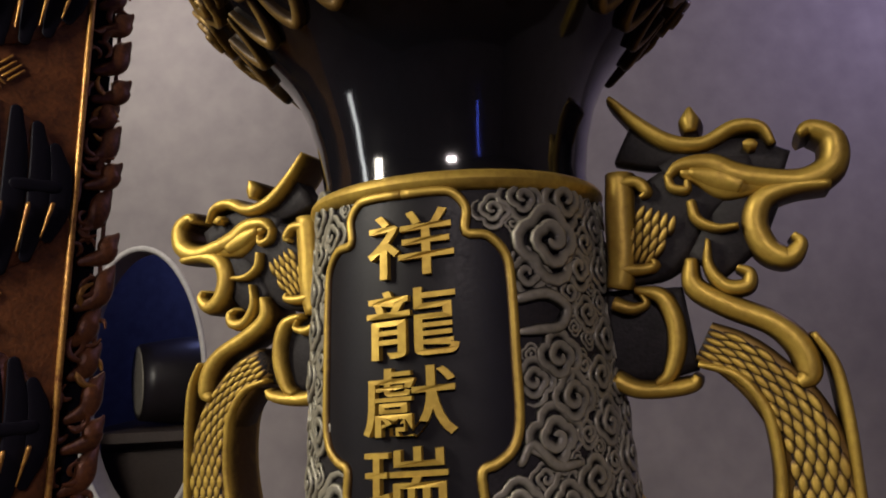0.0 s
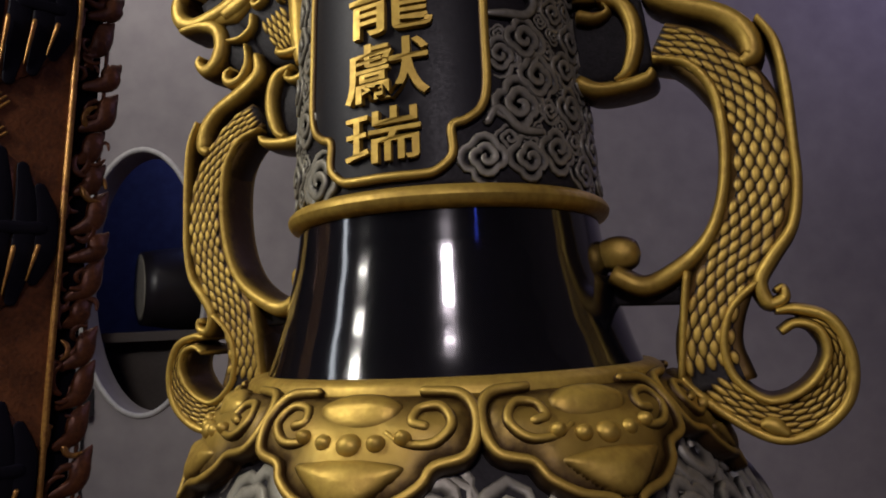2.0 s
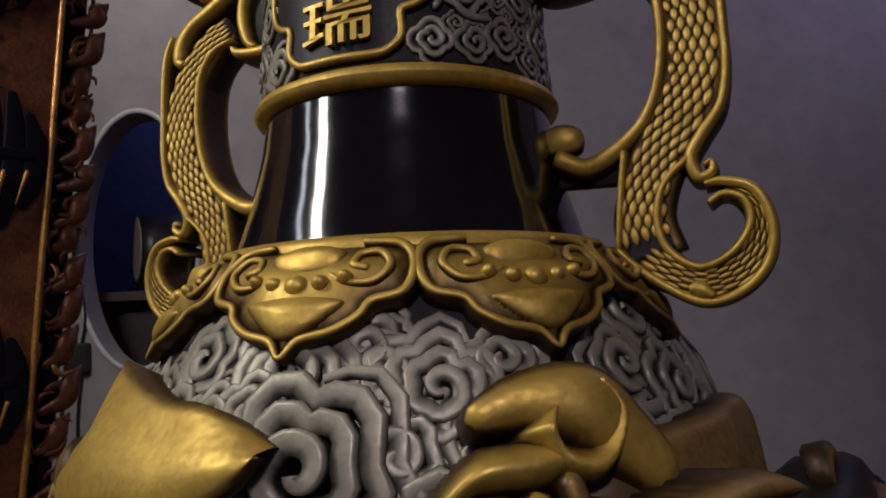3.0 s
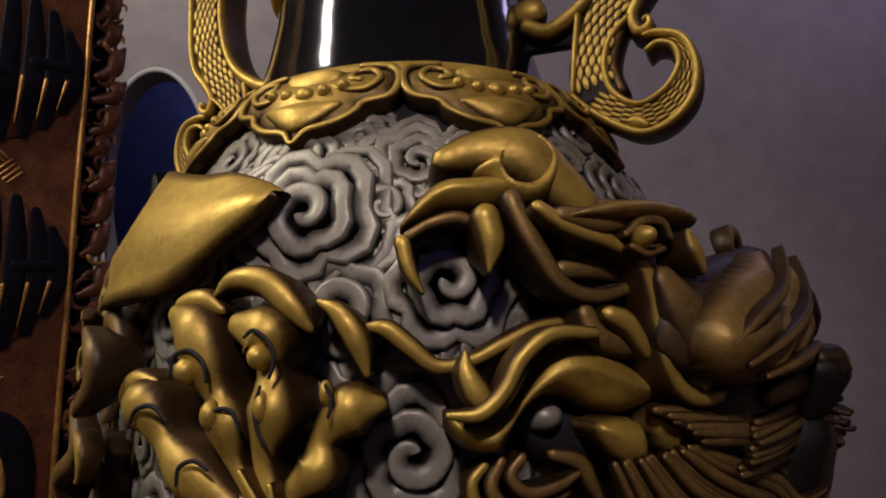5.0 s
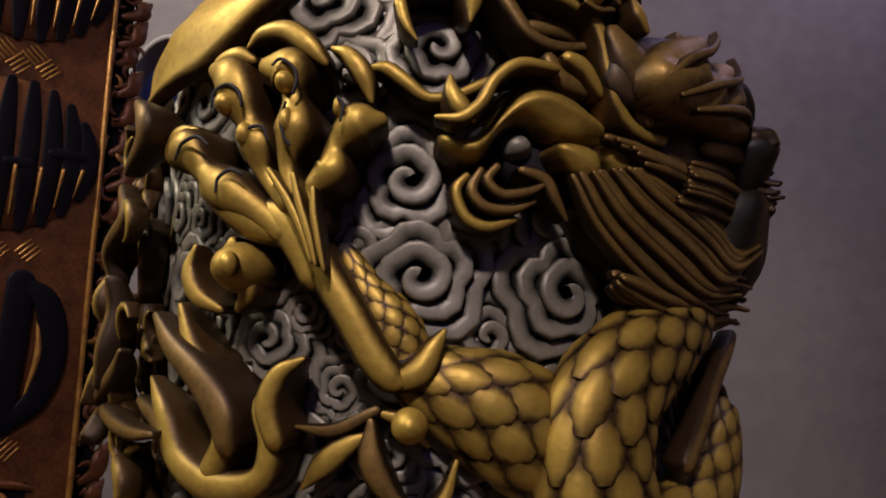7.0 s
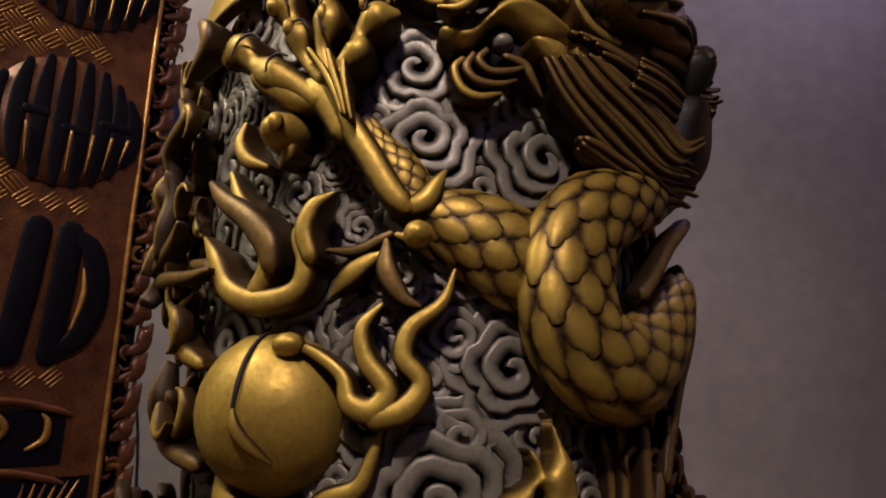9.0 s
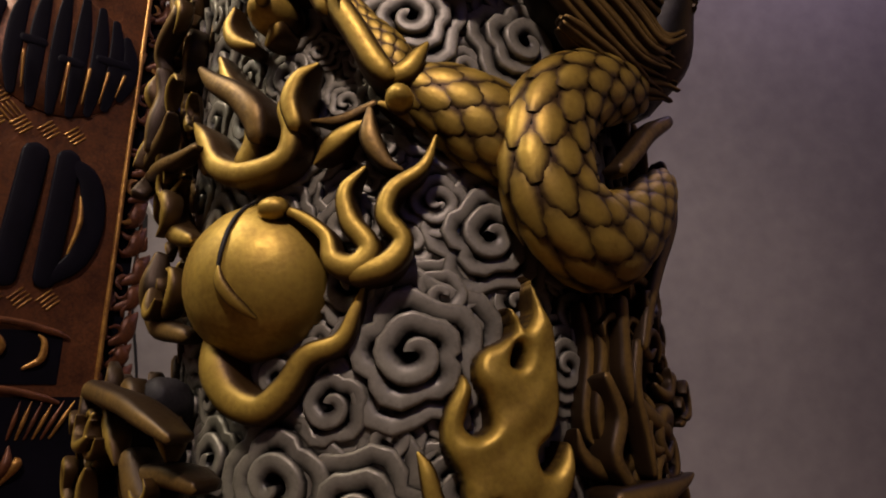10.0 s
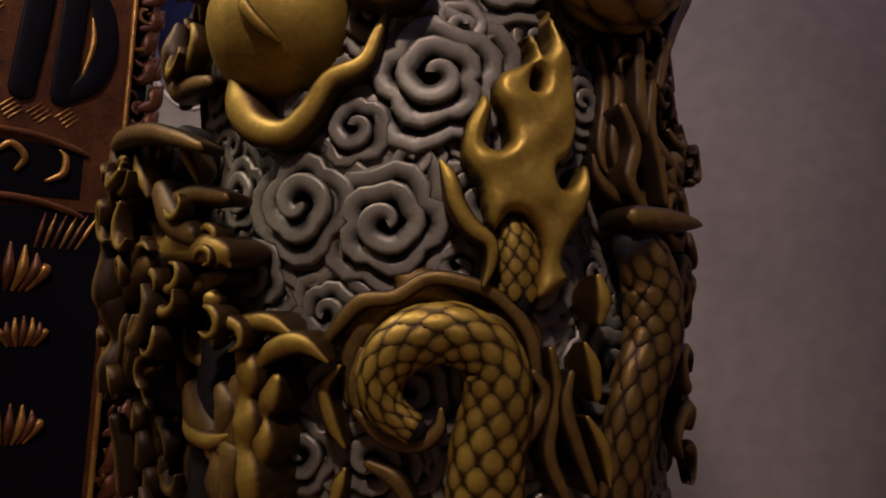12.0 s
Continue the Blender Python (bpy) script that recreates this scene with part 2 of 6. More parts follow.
neck_rows = [(z, radius(z)) for z in pz if z >= 1.479]
lathe("body", [(0, 0.01)] + body_rows, GROUND, vase, label="black relief ground")
lathe("neck", neck_rows + [(2.1, 0.228), (2.09, 0.20), (2.0, 0.13), (1.9, 0.09), (1.6, 0.10)], BLACK, vase, 128, "glossy black glazed neck")


def ring(name, z, r, w, tall, label="gold rounded moulding"):
    rows = [(z + tall * math.sin(q), r + w * math.cos(q)) for q in (2 * math.pi * k / 16 for k in range(17))]
    s = Soup()
    s.grid([[np.array((AX + rr * math.sin(t), AY - rr * math.cos(t), zz)) for t in (2 * math.pi * k / 96 for k in range(96))] for zz, rr in rows], caps=False)
    return s.part(name, GOLD, vase, label)


ring("moulding", 1.868, 0.116, 0.010, 0.008)
ring("moulding", 1.618, 0.131, 0.011, 0.009)
ring("moulding", 1.482, 0.165, 0.012, 0.010)

# ---- relief on the vase ----
PARTS = {}


def settle(soup, name, m, parent, label=""):
    host = PARTS.get(parent, vase)
    ob = soup.part(name, m, host, label)
    if not parent:
        PARTS[name] = ob
    return ob


def strand_part(name, m, parent, flat, pts):
    s = Soup()
    strand(s, pts, 6, flat, footed=name != "joint_groove")
    return settle(s, name, m, parent)


def bead_part(name, m, parent, a, z, h, w, tall, depth):
    s = Soup()
    N = out(a, z)
    e = unit(np.cross(np.array((0, 0, 1.0)), N))
    knob(s, S(a, z, h), w * e, tall * np.cross(N, e), depth * N, 24, 14)
    return settle(s, name, m, parent)


def fan_part(name, m, parent, flat, n, first, last):
    """Locks of hair laid side by side between two guides."""
    A, B = spline(first, 5), spline(last, 5)
    k = min(len(A), len(B))
    A = A[np.linspace(0, len(A) - 1, k).round().astype(int)]
    B = B[np.linspace(0, len(B) - 1, k).round().astype(int)]
    rng = random.Random(name + str(n))
    for i in range(n):
        f = (i + 0.5) / n
        q = A * (1 - f) + B * f
        q[:, 2] += 0.003 * math.sin(2.3 * i) + 0.016 * math.sin(math.pi * f)
        along = np.linspace(0, 1, k)
        q[:, 1] += 0.005 * along * np.sin(7.0 * along + 2.2 * f + 0.25 * math.sin(1.7 * i))
        q[:, 3] *= rng.uniform(0.85, 1.15) * np.interp(np.linspace(0, 1, k), [0, 0.12, 0.7, 1], [0.8, 1.4, 1.35, 0.3])
        q = q[:max(6, int(k * rng.uniform(0.90, 1.0)))]
        q[-3:, 2] += np.array((0.001, 0.004, 0.008)) * rng.uniform(-0.5, 1)
        q[-3:, 1] += np.array((0.0, 0.003, 0.009)) * rng.uniform(-1, 1)
        q[-2:, 3] *= 0.7
        s = Soup()
        tube(s, [S(*r[:3]) for r in q], [out(r[0], r[1]) for r in q], q[:, 3], flat, skirt=q[:, 3] * 1.6)
        settle(s, "hair_lock", m, parent)


def plate_part(name, m, parent, lift, thick, loops, hem=0.010, step=0.0032, dome=0.12, fold=0.0, tilt=(0.0, 0.0)):
    """A cushioned relief plate inside closed outlines; further loops are holes."""
    z0 = float(np.mean([p[1] for p in loops[0]]))
    R = radius(z0) + lift
    polys = []
    for k, lp in enumerate(loops):
        q = spline(lp, 4, True)
        polys.append(np.stack([np.radians(q[:, 0]) * R, q[:, 1]], 1))
    lo, hi = polys[0].min(0) - step * 2, polys[0].max(0) + step * 2
    X, Z = np.meshgrid(np.arange(lo[0], hi[0], step), np.arange(lo[1], hi[1], step))
    P = np.stack([X.ravel(), Z.ravel()], 1)
    inside, dist = np.zeros(len(P), bool), np.full(len(P), 9.0)
    for q in polys:
        for a, b in zip(q, np.roll(q, -1, 0)):
            d = b - a
            t = np.clip(((P - a) @ d) / (d @ d + 1e-12), 0, 1)
            dist = np.minimum(dist, np.hypot(*(P - a - t[:, None] * d).T))
            cross = (a[1] > P[:, 1]) != (b[1] > P[:, 1])
            xi = a[0] + (P[:, 1] - a[1]) * d[0] / (d[1] if abs(d[1]) > 1e-9 else 1e-9)
            inside ^= cross & (P[:, 0] < xi)
    f = np.clip(dist / 0.012, 0, 1)
    H = np.where(inside, lift - thick * 0.5 + thick * 0.5 * np.sqrt(1 - (1 - f) ** 2) + np.minimum(dist, 0.05) * dome, -0.004)
    H += np.where(inside, 0.0008 * np.sin(P[:, 0] * 95 + 3 * np.sin(P[:, 1] * 60)) * f, 0)
    H += np.where(inside, fold * np.sin((P[:, 0] * 0.8 - P[:, 1]) * 130 + 2.0 * np.sin(P[:, 0] * 40)) * f, 0)
    H += np.where(inside, tilt[0] * (P[:, 0] - P[inside, 0].mean()) + tilt[1] * (P[:, 1] - z0), 0)
    # plate edges darken in colour, for antiquing paint and shade together
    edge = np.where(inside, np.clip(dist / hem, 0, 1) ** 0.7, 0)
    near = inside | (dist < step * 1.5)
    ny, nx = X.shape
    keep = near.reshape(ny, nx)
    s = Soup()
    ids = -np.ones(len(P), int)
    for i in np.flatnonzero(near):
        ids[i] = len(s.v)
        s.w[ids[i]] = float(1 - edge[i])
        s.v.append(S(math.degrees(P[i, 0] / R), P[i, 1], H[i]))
    for j in range(ny - 1):
        for i in range(nx - 1):
            if keep[j, i] and keep[j, i + 1] and keep[j + 1, i] and keep[j + 1, i + 1]:
                k = j * nx + i
                s.f.append((ids[k], ids[k + 1], ids[k + nx + 1], ids[k + nx]))
    return settle(s, name, m, parent)


def leaf_part(name, m, parent, top, bottom, h0, h1, bulge, waves=2.0):
    """A thin curling leaf spanned between its upper and lower edges, its lower edge standing further out."""
    A, B = spline(top, 8), spline(bottom, 8)
    s = Soup()
    ts = (0.0, 0.0, 0.12, 0.3, 0.5, 0.7, 0.88, 1.0, 1.0)
    rows = []
    for i in range(len(A)):
        g = i / (len(A) - 1)
        line = []
        for k, t in enumerate(ts):
            a, z = A[i] * (1 - t) + B[i] * t
            h = h0 + (h1 - h0) * t + bulge * (math.sin(math.pi * t) + 0.35 * math.sin(2 * math.pi * (waves * t + 0.6 * g))) * min(1, 5 * g + 0.2)
            line.append(S(a, z, -0.003 if k == 0 else h - 0.014 if k == len(ts) - 1 else h))
        rows.append(line)
    s.grid(rows, closed=False, paint=lambda i: [1.0, 0.75, 0.15, 0.0, 0.0, 0.0, 0.1, 0.7, 1.0])
    return settle(s, name, m, parent)


def shells(soup, place, rows, cols, gap=1.0, lift=0.0021):
    """Overlapping scales; place(s, c, h) maps rows and columns to space."""
    wide = (0.62, 0.94, 1.0, 0.86, 0.34)
    for i in range(rows):
        for j in range(cols + i % 2):
            c0 = j + 0.5 - 0.5 * (i % 2)
            grid_rows = []
            for v, w in enumerate(wide):
                line = []
                for u in (-1, -0.5, 0, 0.5, 1):
                    bulge = (1 - u * u) * math.sin(math.pi * (0.15 + 0.8 * v / 4))
                    line.append(place(i + v * 0.40 * gap, c0 + u * w * 0.5 * gap, lift * (-0.3 + 1.0 * v / 4 + 1.0 * bulge)))
                grid_rows.append(line)
            # scale edges take the same dark paint and coloured-in shade
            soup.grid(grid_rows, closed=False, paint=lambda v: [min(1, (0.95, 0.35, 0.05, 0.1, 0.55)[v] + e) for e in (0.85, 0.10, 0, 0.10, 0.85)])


def scaled_part(name, m, parent, flat, pts):
    """A scaled limb or coil: a dark core with rows of overlapping scales."""
    q = spline(pts, 8)
    P = np.array([S(a, z, h) for a, z, h, w in q])
    Nn = np.array([out(a, z) for a, z, h, w in q])
    W = q[:, 3]
    core = Soup()
    tube(core, P, Nn, W * 0.93, flat, 14)
    ob = settle(core, name, GROUND, parent)
    L = np.concatenate([[0], np.cumsum(np.linalg.norm(np.diff(P, axis=0), axis=1))])
    wm = float(np.mean(W))
    cols = 5
    pitch = wm * 0.60
    rows = int(L[-1] / pitch)
    span = 1.25 * math.pi

    def place(s, c, h):
        d = min(s * pitch, L[-1])
        p = np.array([np.interp(d, L, P[:, k]) for k in range(3)])
        n = unit(np.array([np.interp(d, L, Nn[:, k]) for k in range(3)]))
        i = min(int(np.searchsorted(L, d)), len(L) - 1)
        T = unit(P[min(i + 1, len(P) - 1)] - P[max(i - 2, 0)])
        w = float(np.interp(d, L, W))
        side = unit(np.cross(T, n))
        up = np.cross(side, T)
        phi = math.pi / 2 + (c / cols - 0.5) * span
        g = w * 0.95 + h * w / 0.025
        return p + g * (math.cos(phi) * side + flat * math.sin(phi) * up)

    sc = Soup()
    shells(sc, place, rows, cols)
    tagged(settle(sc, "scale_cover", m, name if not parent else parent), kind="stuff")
    return ob


# across a cloud band: side, height, and how far paint and shade darken it
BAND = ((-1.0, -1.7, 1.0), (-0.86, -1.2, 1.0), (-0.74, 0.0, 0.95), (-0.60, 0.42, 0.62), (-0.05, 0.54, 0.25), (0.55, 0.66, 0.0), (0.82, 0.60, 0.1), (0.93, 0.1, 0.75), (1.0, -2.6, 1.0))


def cloud(soup, a0, z0, R, spin, mirror=1, turns=3.1, lobes=5, base=0.003, fat=1.0, sink=0.24):
    """A lobed cloud scroll: one broad flat band that winds out from its curl and steps down towards its rim."""
    slope = (radius(z0 + 0.012) - radius(z0 - 0.012)) / 0.024
    k = 1 / math.hypot(1, slope)
    n = int(turns * 22)
    P, Nn, W = [], [], []
    for i in range(n + 1):
        f = i / n
        th = 2 * math.pi * turns * f
        ease = min(1, max(0, (f - 0.14) * 3.4))
        rr = R * (0.03 + 0.97 * f) * (1 - 0.36 * ease * (1 - abs(math.cos(0.5 * lobes * th + spin * 2)) ** 0.7))
        x, y = mirror * rr * math.cos(th + spin), rr * math.sin(th + spin)
        z = z0 + y * k
        a = a0 + math.degrees(x / radius(z0))
        P.append(S(a, z, base + R * sink * (1 - f)))
        Nn.append(out(a, z))
        W.append(max(0.0006, R / turns * 0.53 * fat * min(1, 0.55 + 3 * f) * (1 if f < 0.93 else 1 - 9 * (f - 0.93))))
    C = S(a0, z0)
    rows = []
    for i in range(n + 1):
        T = unit(P[min(i + 1, n)] - P[max(i - 1, 0)])
        side = unit(np.cross(T, Nn[i]))
        if side @ (P[i] - C) < 0:
            side = -side
        rows.append([P[i] + W[i] * (u * side + v * Nn[i]) for u, v, p in BAND])
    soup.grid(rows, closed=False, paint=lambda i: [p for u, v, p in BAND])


# gold dragons, flames and pearl: rows of angle, height, lift, half width
plate_part("dragon_head", GOLD_DIM, "", 0.035, .05, [[(18.1, 1.35), (28.5, 1.351), (45.9, 1.354), (66.9, 1.358), (68, 1.322), (69.5, 1.274), (69.4, 1.238), (53.6, 1.212), (40.2,
    1.213), (29.8, 1.23), (28.6, 1.272), (23.1, 1.282), (19.5, 1.314)]])
plate_part("upper_lip", GOLD, "dragon_head", 0.060, 0.04, [[(2.0, 1.318), (3.4, 1.332), (7.5, 1.347), (12.2, 1.350), (17.2, 1.350), (18.2, 1.336), (14, 1.329), (8, 1.329), (4.3, 1.322)]], 0.009, 0.0022, 0.5)
plate_part("nose", GOLD, "dragon_head", 0.066, 0.05, [[(12.2, 1.35), (14.4, 1.359), (18.7, 1.373), (22.8, 1.377), (25, 1.363), (24.6, 1.346), (20.4, 1.330), (16.5, 1.333), (14.2, 1.344)], [(17.4, 1.359), (20.4, 1.369), (22.4, 1.361), (20.6, 1.347), (17.2, 1.348)]], 0.006, 0.002, 0.6)
strand_part("nose_bridge", GOLD, "dragon_head", .8, [(8.8, 1.362, 0.047, 0.01), (14.1, 1.368, 0.046, 0.0174), (20.4, 1.364, 0.047, 0.0249), (24.3, 1.348, 0.047, 0.0228), (28.1,
    1.333, 0.049, 0.0176)])
strand_part("gum", GOLD_DIM, "dragon_head", .8, [(3.4, 1.315, 0.051, 0.0037), (6.1, 1.323, 0.051, 0.0042), (9.6, 1.327, 0.051, 0.0052), (12.2, 1.323, 0.051, 0.0043)])
strand_part("fang", GOLD, "dragon_head", .9, [(13, 1.325, 0.061, 0.0103), (13.5, 1.306, 0.061, 0.0093), (12.9, 1.289, 0.061, 0.0018)])
strand_part("fang", GOLD, "dragon_head", .9, [(2.7, 1.312, 0.049, 0.0061), (3.5, 1.293, 0.049, 0.0051), (5, 1.281, 0.049, 0.0014)])
strand_part("lip_fold", GOLD_DIM, "dragon_head", .9, [(16.2, 1.333, 0.066, 0.0071), (18.4, 1.303, 0.067, 0.0075), (21.2, 1.281, 0.067, 0.0065), (25.8, 1.274, 0.068, 0.0057), (32,
    1.279, 0.067, 0.0045)])
strand_part("lip_fold", GOLD, "dragon_head", .9, [(26.3, 1.264, 0.075, 0.0066), (28.7, 1.257, 0.075, 0.0086), (31.4, 1.237, 0.075, 0.0058)])
strand_part("lip_fold", GOLD_DIM, "dragon_head", .9, [(21.8, 1.313, 0.059, 0.0048), (24.3, 1.297, 0.059, 0.0058), (27.5, 1.287, 0.059, 0.0044)])
strand_part("brow_fold", GOLD, "dragon_head", .9, [(18.1, 1.324, 0.082, 0.0051), (21.5, 1.311, 0.082, 0.0065), (26.7, 1.301, 0.082, 0.0062), (30.2, 1.292, 0.082, 0.0069), (31.8,
    1.276, 0.082, 0.0073), (32.2, 1.252, 0.083, 0.0068), (33.1, 1.225, 0.083, 0.0068), (36.9, 1.206, 0.083, 0.0071), (47.3, 1.207, 0.083, 0.0067), (65.6, 1.227, 0.095, 0.0059)])
plate_part("brow", GOLD_DIM, "dragon_head", 0.098, 0.04, [[(20.5, 1.316), (26.6, 1.328), (34.9, 1.330), (40.5, 1.318), (39.6, 1.309), (32.4, 1.311), (25.5, 1.311)]], 0.007, 0.0022, 0.5)
bead_part("eye", GOLD, "dragon_head", 29.7, 1.301, 0.092, 0.008, 0.008, 0.015)
strand_part("eyelid", GOLD_DIM, "dragon_head", .9, [(27.6, 1.303, 0.094, 0.0028), (30.1, 1.312, 0.094, 0.0039), (33.3, 1.312, 0.094, 0.004), (34.3, 1.302, 0.094, 0.003)])
strand_part("eyelid", GOLD_DIM, "dragon_head", .9, [(28.1, 1.295, 0.094, 0.0024), (30, 1.291, 0.094, 0.0034), (32.9, 1.294, 0.094, 0.0025)])
strand_part("ear", GOLD_DIM, "dragon_head", .6, [(32.9, 1.28, 0.089, 0.0108), (35, 1.263, 0.09, 0.0208), (37.3, 1.236, 0.09, 0.0202), (37.7, 1.216, 0.09, 0.0091)])
strand_part("ear", GOLD, "dragon_head", .8, [(36.4, 1.304, 0.099, 0.0041), (36.8, 1.292, 0.099, 0.0076), (37.7, 1.283, 0.099, 0.0046)])
plate_part("ear", GOLD_DIM, "dragon_head", 0.118, 0.06, [[(34.2, 1.256), (37.4, 1.272), (42.7, 1.284), (53, 1.297), (48, 1.275), (51, 1.270), (57, 1.286), (63, 1.292), (61, 1.262), (62, 1.236), (63, 1.210),
    (49.7, 1.209), (38.3, 1.212), (34.1, 1.232)]], 0.007, 0.0028, 0.35, 0.0022)
strand_part("ear_rib", GOLD_DIM, "dragon_head", .8, [(36, 1.240, 0.124, 0.0026), (40, 1.258, 0.130, 0.0044), (46, 1.274, 0.130, 0.0036), (52, 1.293, 0.122, 0.0014)])
strand_part("ear_rib", GOLD_DIM, "dragon_head", .8, [(38, 1.226, 0.124, 0.0026), (45, 1.242, 0.130, 0.0044), (54, 1.262, 0.130, 0.0036), (62, 1.290, 0.122, 0.0014)])
strand_part("ear_rib", GOLD_DIM, "dragon_head", .8, [(41, 1.217, 0.124, 0.0026), (49, 1.226, 0.130, 0.0044), (56, 1.232, 0.130, 0.0036), (63, 1.222, 0.122, 0.0014)])
strand_part("horn", GOLD_DIM, "dragon_head", .8, [(48.6, 1.2, 0.1, 0.0078), (64, 1.208, 0.115, 0.013), (62.1, 1.219, 0.137, 0.0115), (61.3, 1.211, 0.146, 0.0038)])
strand_part("whisker", GOLD, "dragon_head", .9, [(-1.9, 1.263, 0.045, 0.0032), (0.5, 1.261, 0.045, 0.0068), (3.3, 1.249, 0.045, 0.0068), (6.5, 1.236, 0.045, 0.0054), (10.9, 1.239,
    0.045, 0.0046), (14.8, 1.248, 0.045, 0.0051), (19.7, 1.258, 0.045, 0.0052), (26, 1.263, 0.045, 0.0044)])
plate_part("lower_lip", GOLD, "dragon_head", 0.058, 0.045, [[(7.8, 1.207), (11.9, 1.204), (14.9, 1.214), (18.3, 1.238), (22.5, 1.252), (27.5, 1.249), (32.9, 1.230), (37.3, 1.221), (36.5, 1.202), (29.3, 1.196), (24.1, 1.205), (20.4, 1.213), (17.1, 1.205), (14.9, 1.190), (13.1, 1.180), (9.6, 1.183), (7.4, 1.196)]], 0.009, 0.0024, 0.6)
strand_part("lip_rim", GOLD, "dragon_head", .9, [(24, 1.252, 0.078, 0.0041), (18.6, 1.253, 0.078, 0.0053), (15, 1.239, 0.078, 0.0052), (12.9, 1.22, 0.078, 0.0051), (10.2, 1.208,
    0.078, 0.0051), (7, 1.208, 0.078, 0.0025)])
strand_part("fang", GOLD, "dragon_head", .9, [(9.2, 1.244, 0.07, 0.0017), (9.3, 1.231, 0.07, 0.0069), (10.5, 1.217, 0.07, 0.0086), (11.9, 1.209, 0.07, 0.0035)])
plate_part("tusk", GOLD, "dragon_head", 0.072, 0.03, [[(24, 1.196), (30.8, 1.196), (31.6, 1.170), (28, 1.167)]], 0.005, 0.002, 0.3)
plate_part("tusk", GOLD, "dragon_head", 0.074, 0.03, [[(32.5, 1.199), (39.6, 1.201), (43.4, 1.156), (34.4, 1.170)]], 0.005, 0.002, 0.3)
bead_part("tongue_tip", SILVER, "dragon_head", 20.5, 1.2, 0.03, 0.0143, 0.0119, 0.02)
strand_part("beard", GOLD, "dragon_head", .9, [(11.8, 1.174, 0.045, 0.0032), (10, 1.162, 0.045, 0.005), (11.2, 1.141, 0.045, 0.0055), (14.5, 1.133, 0.045, 0.0051), (18.8, 1.139,
    0.045, 0.0033)])
strand_part("beard", GOLD_DIM, "dragon_head", .9, [(13.6, 1.177, 0.05, 0.0036), (12.2, 1.161, 0.05, 0.005), (14, 1.148, 0.05, 0.005), (18.1, 1.146, 0.05, 0.0042), (21.7, 1.153,
    0.05, 0.0028)])
strand_part("beard", GOLD_DIM, "dragon_head", .9, [(15.8, 1.179, 0.055, 0.0036), (14.3, 1.168, 0.055, 0.0045), (16.3, 1.157, 0.055, 0.0046), (20.1, 1.159, 0.055, 0.0042), (22.9,
    1.165, 0.055, 0.0024)])
strand_part("beard", GOLD_DIM, "dragon_head", .9, [(20, 1.178, 0.05, 0.0042), (23.6, 1.171, 0.05, 0.0062), (25.1, 1.157, 0.05, 0.0058), (27, 1.139, 0.05, 0.0024)])
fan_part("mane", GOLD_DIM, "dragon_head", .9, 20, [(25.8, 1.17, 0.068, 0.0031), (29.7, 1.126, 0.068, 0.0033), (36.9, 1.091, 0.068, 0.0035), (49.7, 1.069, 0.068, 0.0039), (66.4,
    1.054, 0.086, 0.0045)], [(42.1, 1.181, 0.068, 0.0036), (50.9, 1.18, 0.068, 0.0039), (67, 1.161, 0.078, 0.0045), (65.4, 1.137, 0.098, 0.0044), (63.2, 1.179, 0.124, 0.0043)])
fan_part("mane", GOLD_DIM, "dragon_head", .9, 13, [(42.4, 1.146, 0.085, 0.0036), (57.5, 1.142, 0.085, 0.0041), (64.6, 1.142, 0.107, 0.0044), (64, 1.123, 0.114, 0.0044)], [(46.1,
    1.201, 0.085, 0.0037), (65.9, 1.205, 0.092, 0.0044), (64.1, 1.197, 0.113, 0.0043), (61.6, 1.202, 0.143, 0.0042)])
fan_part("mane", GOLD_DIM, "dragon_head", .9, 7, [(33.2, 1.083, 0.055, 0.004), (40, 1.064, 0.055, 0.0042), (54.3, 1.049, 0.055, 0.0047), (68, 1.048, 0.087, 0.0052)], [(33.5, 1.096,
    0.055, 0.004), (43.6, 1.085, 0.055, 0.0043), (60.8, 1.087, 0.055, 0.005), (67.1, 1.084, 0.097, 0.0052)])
# added filler masses, coloured dark so gaps under the mane read as shade
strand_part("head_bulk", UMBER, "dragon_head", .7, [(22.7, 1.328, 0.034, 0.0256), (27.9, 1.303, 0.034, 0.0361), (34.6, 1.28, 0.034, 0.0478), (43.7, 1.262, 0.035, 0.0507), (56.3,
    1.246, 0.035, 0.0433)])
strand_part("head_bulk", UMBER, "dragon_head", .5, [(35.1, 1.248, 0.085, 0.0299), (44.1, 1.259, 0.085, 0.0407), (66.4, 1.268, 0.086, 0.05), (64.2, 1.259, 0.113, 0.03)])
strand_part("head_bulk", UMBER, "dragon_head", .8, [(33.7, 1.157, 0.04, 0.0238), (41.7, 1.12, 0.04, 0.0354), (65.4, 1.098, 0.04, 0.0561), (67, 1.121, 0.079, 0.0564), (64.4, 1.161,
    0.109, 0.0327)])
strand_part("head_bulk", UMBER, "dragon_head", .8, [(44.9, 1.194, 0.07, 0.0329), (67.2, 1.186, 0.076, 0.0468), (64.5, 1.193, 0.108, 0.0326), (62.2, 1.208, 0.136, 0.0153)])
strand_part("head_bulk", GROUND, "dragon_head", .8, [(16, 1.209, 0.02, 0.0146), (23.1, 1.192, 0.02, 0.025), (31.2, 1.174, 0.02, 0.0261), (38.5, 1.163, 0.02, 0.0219)])
